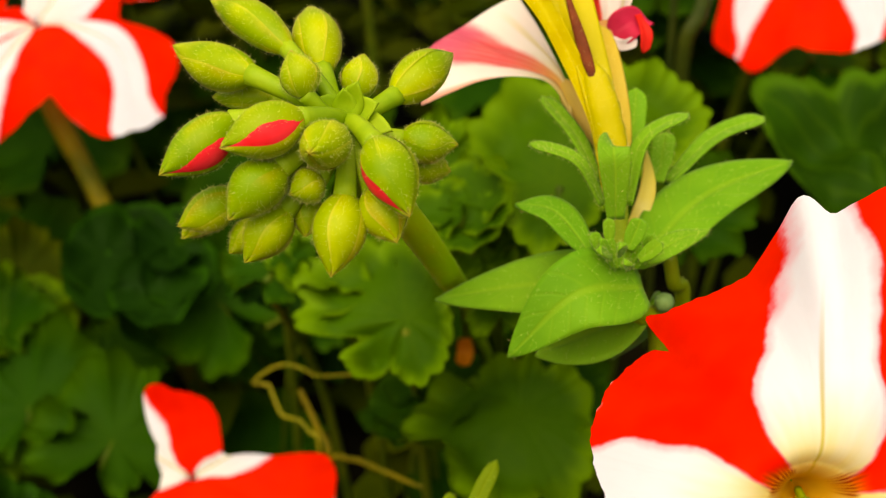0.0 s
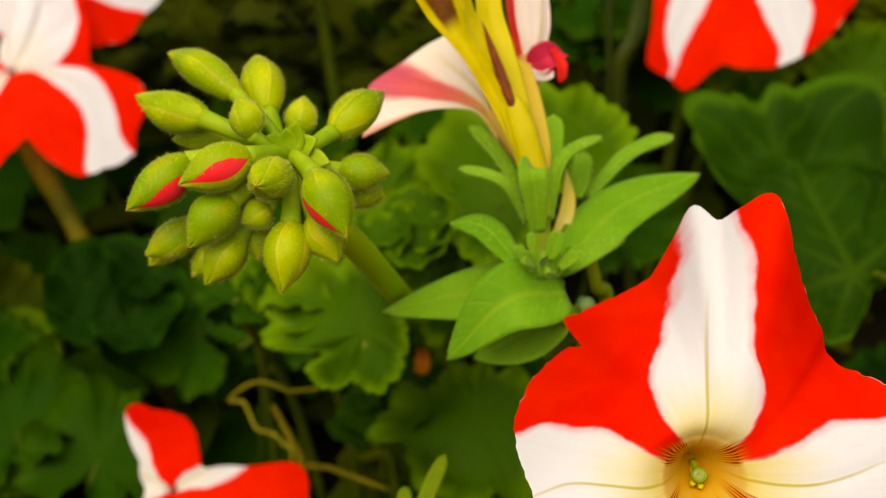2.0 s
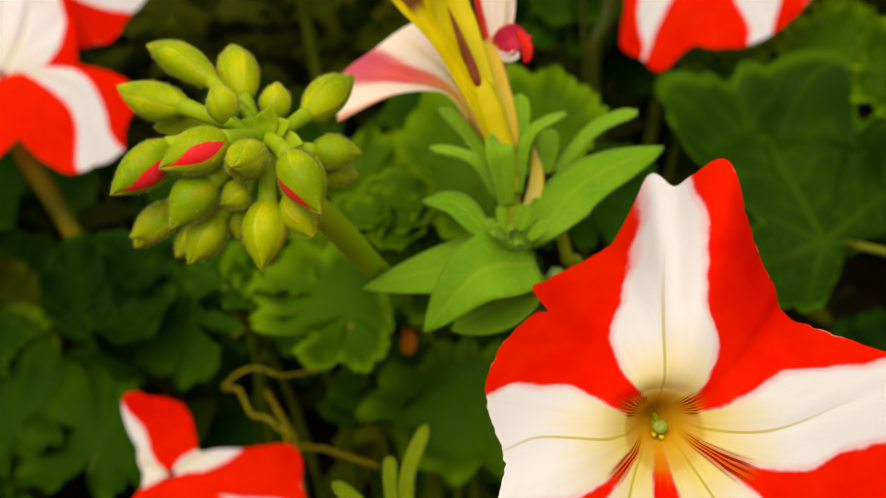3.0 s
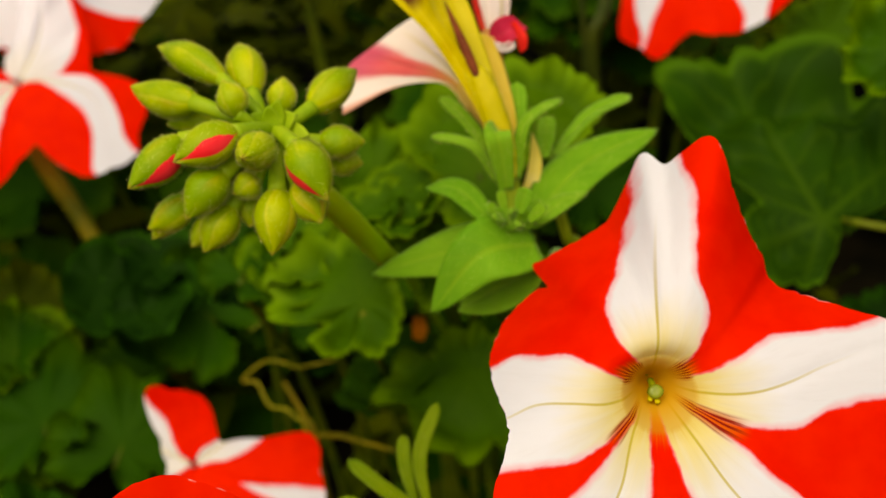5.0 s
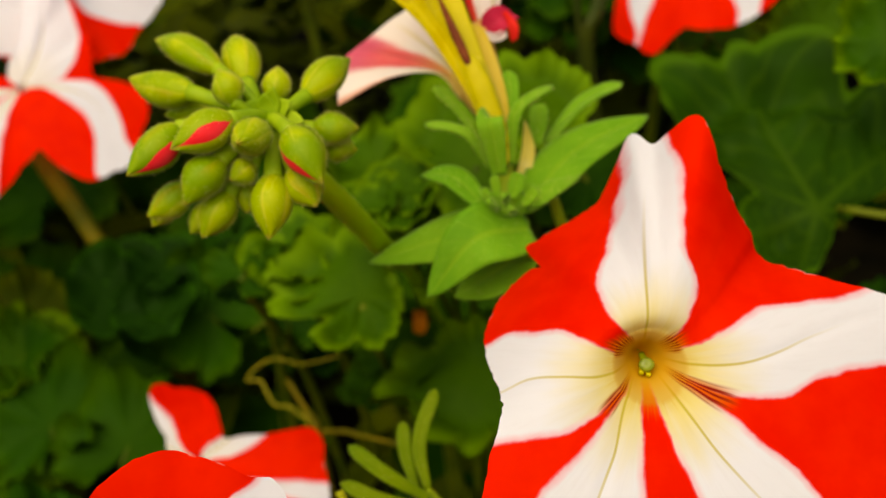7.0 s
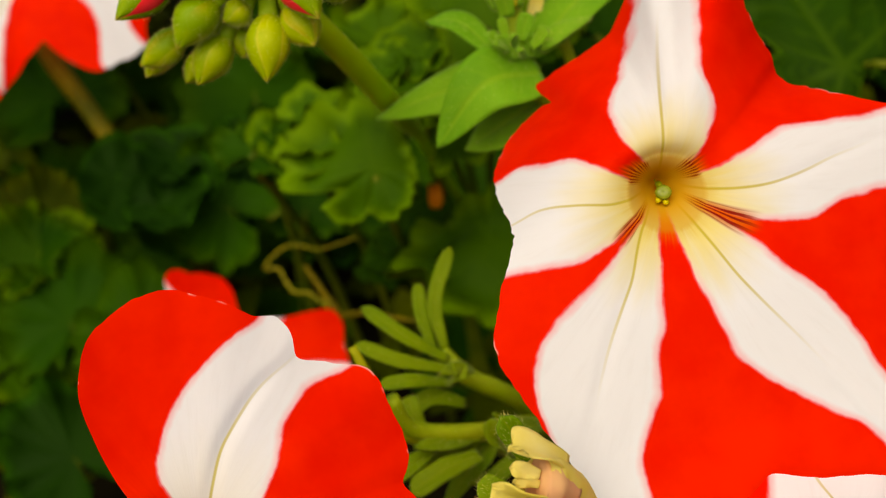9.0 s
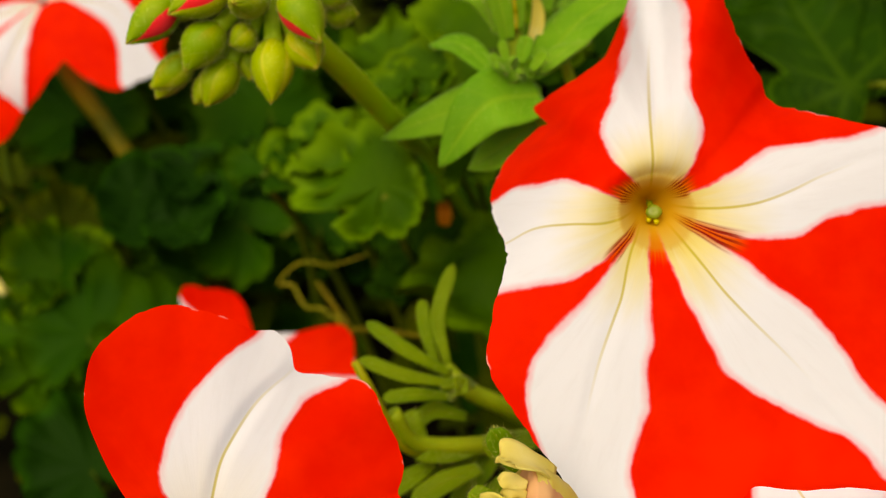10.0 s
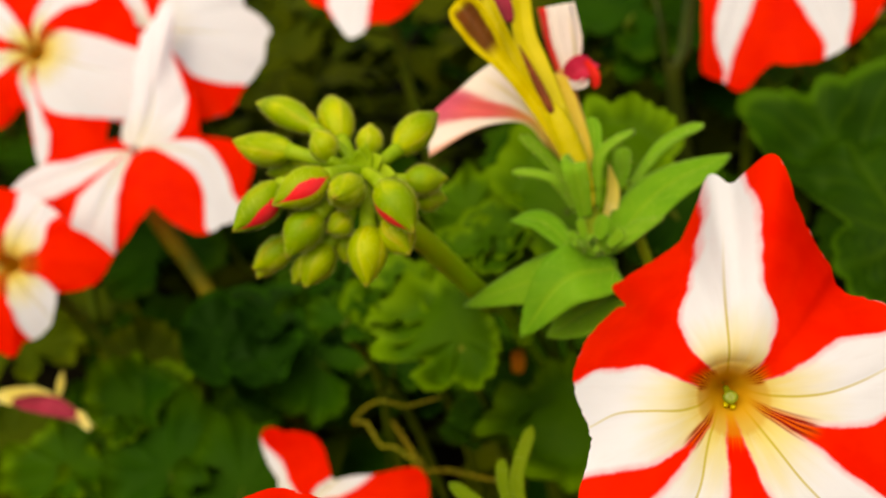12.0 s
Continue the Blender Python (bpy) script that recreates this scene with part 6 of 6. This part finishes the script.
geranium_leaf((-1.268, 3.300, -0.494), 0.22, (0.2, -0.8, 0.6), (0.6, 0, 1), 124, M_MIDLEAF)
geranium_leaf((-1.057, 3.000, -0.776), 0.22, (0.1, -0.8, 0.6), (-0.6, 0, 1), 125, M_COOLSHADE)
geranium_leaf((-0.559, 3.600, -0.285), 0.17, (0.1, -0.8, 0.6), (-0.6, 0, 1), 126, M_SHADELEAF)

geranium_leaf((-1.747, 3.800, 0.085), 0.24, (0.2, -0.8, 0.5), (0.3, 0, 1), 141, M_OLIVELEAF, ruffle=0.12)
geranium_leaf((-1.580, 4.000, 0.185), 0.22, (-0.2, -0.9, 0.4), (-0.6, 0, 1), 142, M_OLIVELEAF, ruffle=0.12)
geranium_leaf((-1.247, 3.600, -0.083), 0.17, (0.1, -0.9, 0.4), (0.9, 0, 0.5), 143, M_OLIVELEAF, ruffle=0.12)
geranium_leaf((-1.802, 4.100, 0.352), 0.22, (0.1, -0.8, 0.5), (-0.3, 0, -1), 144, M_OLIVELEAF, ruffle=0.12)
geranium_leaf((-1.696, 3.500, -0.261), 0.20, (0.3, -0.8, 0.5), (0.7, 0, 1), 145, M_OLIVELEAF, ruffle=0.12)

# leaves crowding behind, deeper in the bed
rnd = random.Random(77)
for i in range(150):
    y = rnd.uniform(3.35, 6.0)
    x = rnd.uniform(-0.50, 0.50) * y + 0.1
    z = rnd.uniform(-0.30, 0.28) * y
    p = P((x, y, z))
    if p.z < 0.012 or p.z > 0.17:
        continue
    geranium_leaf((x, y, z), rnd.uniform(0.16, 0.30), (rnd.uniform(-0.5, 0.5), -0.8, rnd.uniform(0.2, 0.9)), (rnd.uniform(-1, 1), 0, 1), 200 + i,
                  rnd.choice((M_SHADELEAF, M_SHADELEAF, M_SHADELEAF, M_SHADELEAF, M_COOLSHADE)), ruffle=rnd.uniform(0.06, 0.16), petiole=i % 2 == 0, nth=84, nr=7)


# ---- stems, tendrils and scraps among the leaves ----
def twig(name, label, category, pts, r, mat, seed=0, group=""):
    w = [P(q) for q in pts]
    ob = thing(name, w[-1], label, category, group)
    v, f, a = stalk(w, r, 60, 9, 0.12, seed)
    part("stem", v, f, mat, ob, "", a)
    return ob


twig("dry_tendril", "dry yellowish tendril curling between the leaves", "tendril",
     [(-0.187, 2.950, -0.295), (-0.252, 3.000, -0.306), (-0.312, 3.050, -0.312), (-0.353, 3.100, -0.299), (-0.398, 3.120, -0.291), (-0.446, 3.160, -0.309), (-0.491, 3.200, -0.346), (-0.452, 3.200, -0.352), (-0.434, 3.180, -0.383), (-0.409, 3.150, -0.423), (-0.360, 3.100, -0.430), (-0.329, 3.080, -0.460), (-0.305, 3.050, -0.493), (-0.300, 3.300, -0.900)], [0.00025, 0.00035, 0.0004, 0.0005], M_DRY, 1)
twig("green_stem", "thin olive stem rising from the soil", "stem", [(-0.358, 3.100, -0.355), (-0.313, 3.050, -0.432), (-0.270, 3.000, -0.525), (-0.3, 3.4, -0.9)], [0.0007, 0.0011, 0.0013], M_OLIVE, 2)
twig("green_stem", "branched olive stem lying between leaves", "stem", [(-0.043, 2.700, -0.522), (-0.132, 2.800, -0.504), (-0.212, 2.900, -0.494), (-0.272, 3.000, -0.541), (-0.25, 3.2, -0.9)], [0.0006, 0.0009, 0.0011], M_OLIVE, 3)
twig("thin_tendril", "thin wavy green tendril in the shade", "tendril", [(-0.640, 3.600, -0.171), (-0.656, 3.600, -0.245), (-0.640, 3.650, -0.323), (-0.742, 3.700, -0.387), (-0.8, 4.0, -0.8)], [0.0005, 0.0006, 0.0007], M_PETIOLE, 4)
twig("thin_tendril", "thin wavy green tendril in the shade", "tendril", [(-0.473, 3.300, -0.209), (-0.413, 3.300, -0.187), (-0.389, 3.350, -0.274), (-0.425, 3.400, -0.340), (-0.5, 3.8, -0.8)], [0.0005, 0.0006, 0.0007], M_PETIOLE, 5)
twig("leaf_stalk", "long green leaf stalk in front of dark leaves", "stem", [(1.268, 2.620, -0.116), (1.145, 2.660, -0.076), (1.152, 2.760, -0.069), (1.139, 2.830, -0.043)], [0.0012, 0.0010, 0.0008], M_PETIOLE, 6)
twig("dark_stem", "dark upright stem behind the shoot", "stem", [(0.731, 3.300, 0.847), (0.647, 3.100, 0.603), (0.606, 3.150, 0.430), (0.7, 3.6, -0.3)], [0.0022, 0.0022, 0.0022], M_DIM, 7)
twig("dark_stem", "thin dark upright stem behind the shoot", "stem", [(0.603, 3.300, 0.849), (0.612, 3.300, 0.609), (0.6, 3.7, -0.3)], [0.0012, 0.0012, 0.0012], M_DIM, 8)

chip = thing("orange_scrap", P((0.047, 2.680, -0.222)), "small orange dried petal scrap on a leaf", "petal scrap")
v, f, a = blade([P(q) for q in ((0.047, 2.680, -0.195), (0.048, 2.660, -0.222), (0.042, 2.680, -0.252))], METRES * 0.018, D((0, -1, 0.2)), "boat", 0.4, 0.0005, 10, 7, 0.1)
part("petal", v, f, M_ORANGE, chip, "", a)

dead = thing("spent_bud", P((-1.435, 3.200, -0.155)), "spent crimson bud with papery yellow edges", "withered flower")
v, f, a = blade([P(q) for q in ((-1.603, 3.220, -0.109), (-1.443, 3.200, -0.148), (-1.287, 3.200, -0.247))], METRES * 0.034, D((0, -0.9, 0.4)), "lance", 0.5, 0.0005, 20, 11, 0.10, 3, 0.15, 0.1)
part("husk", v, f, M_PALE_BUD, dead, "papery pale yellow husk", a)
v, f, a = blade([P(q) for q in ((-1.524, 3.170, -0.134), (-1.401, 3.160, -0.165), (-1.296, 3.170, -0.224))], METRES * 0.031, D((0, -0.9, 0.4)), "lance", 0.3, 0.0006, 18, 9, 0.16, 5)
part("petal", v, f, M_CRIMSON, dead, "crimson shrivelled petals", a)
for pts, w in ((((-1.381, 3.180, -0.142), (-1.352, 3.170, -0.060)), 0.012), (((-1.322, 3.170, -0.191), (-1.288, 3.160, -0.257)), 0.016), (((-1.542, 3.170, -0.104), (-1.447, 3.160, -0.107), (-1.379, 3.160, -0.137)), 0.010)):
    v, f, a = blade([P(q) for q in pts], METRES * w, D((0, -1, 0.2)), "lance", 0.3, 0.0005, 10, 5, 0.1)
    part("tip", v, f, M_PALE_BUD, dead, "", a)


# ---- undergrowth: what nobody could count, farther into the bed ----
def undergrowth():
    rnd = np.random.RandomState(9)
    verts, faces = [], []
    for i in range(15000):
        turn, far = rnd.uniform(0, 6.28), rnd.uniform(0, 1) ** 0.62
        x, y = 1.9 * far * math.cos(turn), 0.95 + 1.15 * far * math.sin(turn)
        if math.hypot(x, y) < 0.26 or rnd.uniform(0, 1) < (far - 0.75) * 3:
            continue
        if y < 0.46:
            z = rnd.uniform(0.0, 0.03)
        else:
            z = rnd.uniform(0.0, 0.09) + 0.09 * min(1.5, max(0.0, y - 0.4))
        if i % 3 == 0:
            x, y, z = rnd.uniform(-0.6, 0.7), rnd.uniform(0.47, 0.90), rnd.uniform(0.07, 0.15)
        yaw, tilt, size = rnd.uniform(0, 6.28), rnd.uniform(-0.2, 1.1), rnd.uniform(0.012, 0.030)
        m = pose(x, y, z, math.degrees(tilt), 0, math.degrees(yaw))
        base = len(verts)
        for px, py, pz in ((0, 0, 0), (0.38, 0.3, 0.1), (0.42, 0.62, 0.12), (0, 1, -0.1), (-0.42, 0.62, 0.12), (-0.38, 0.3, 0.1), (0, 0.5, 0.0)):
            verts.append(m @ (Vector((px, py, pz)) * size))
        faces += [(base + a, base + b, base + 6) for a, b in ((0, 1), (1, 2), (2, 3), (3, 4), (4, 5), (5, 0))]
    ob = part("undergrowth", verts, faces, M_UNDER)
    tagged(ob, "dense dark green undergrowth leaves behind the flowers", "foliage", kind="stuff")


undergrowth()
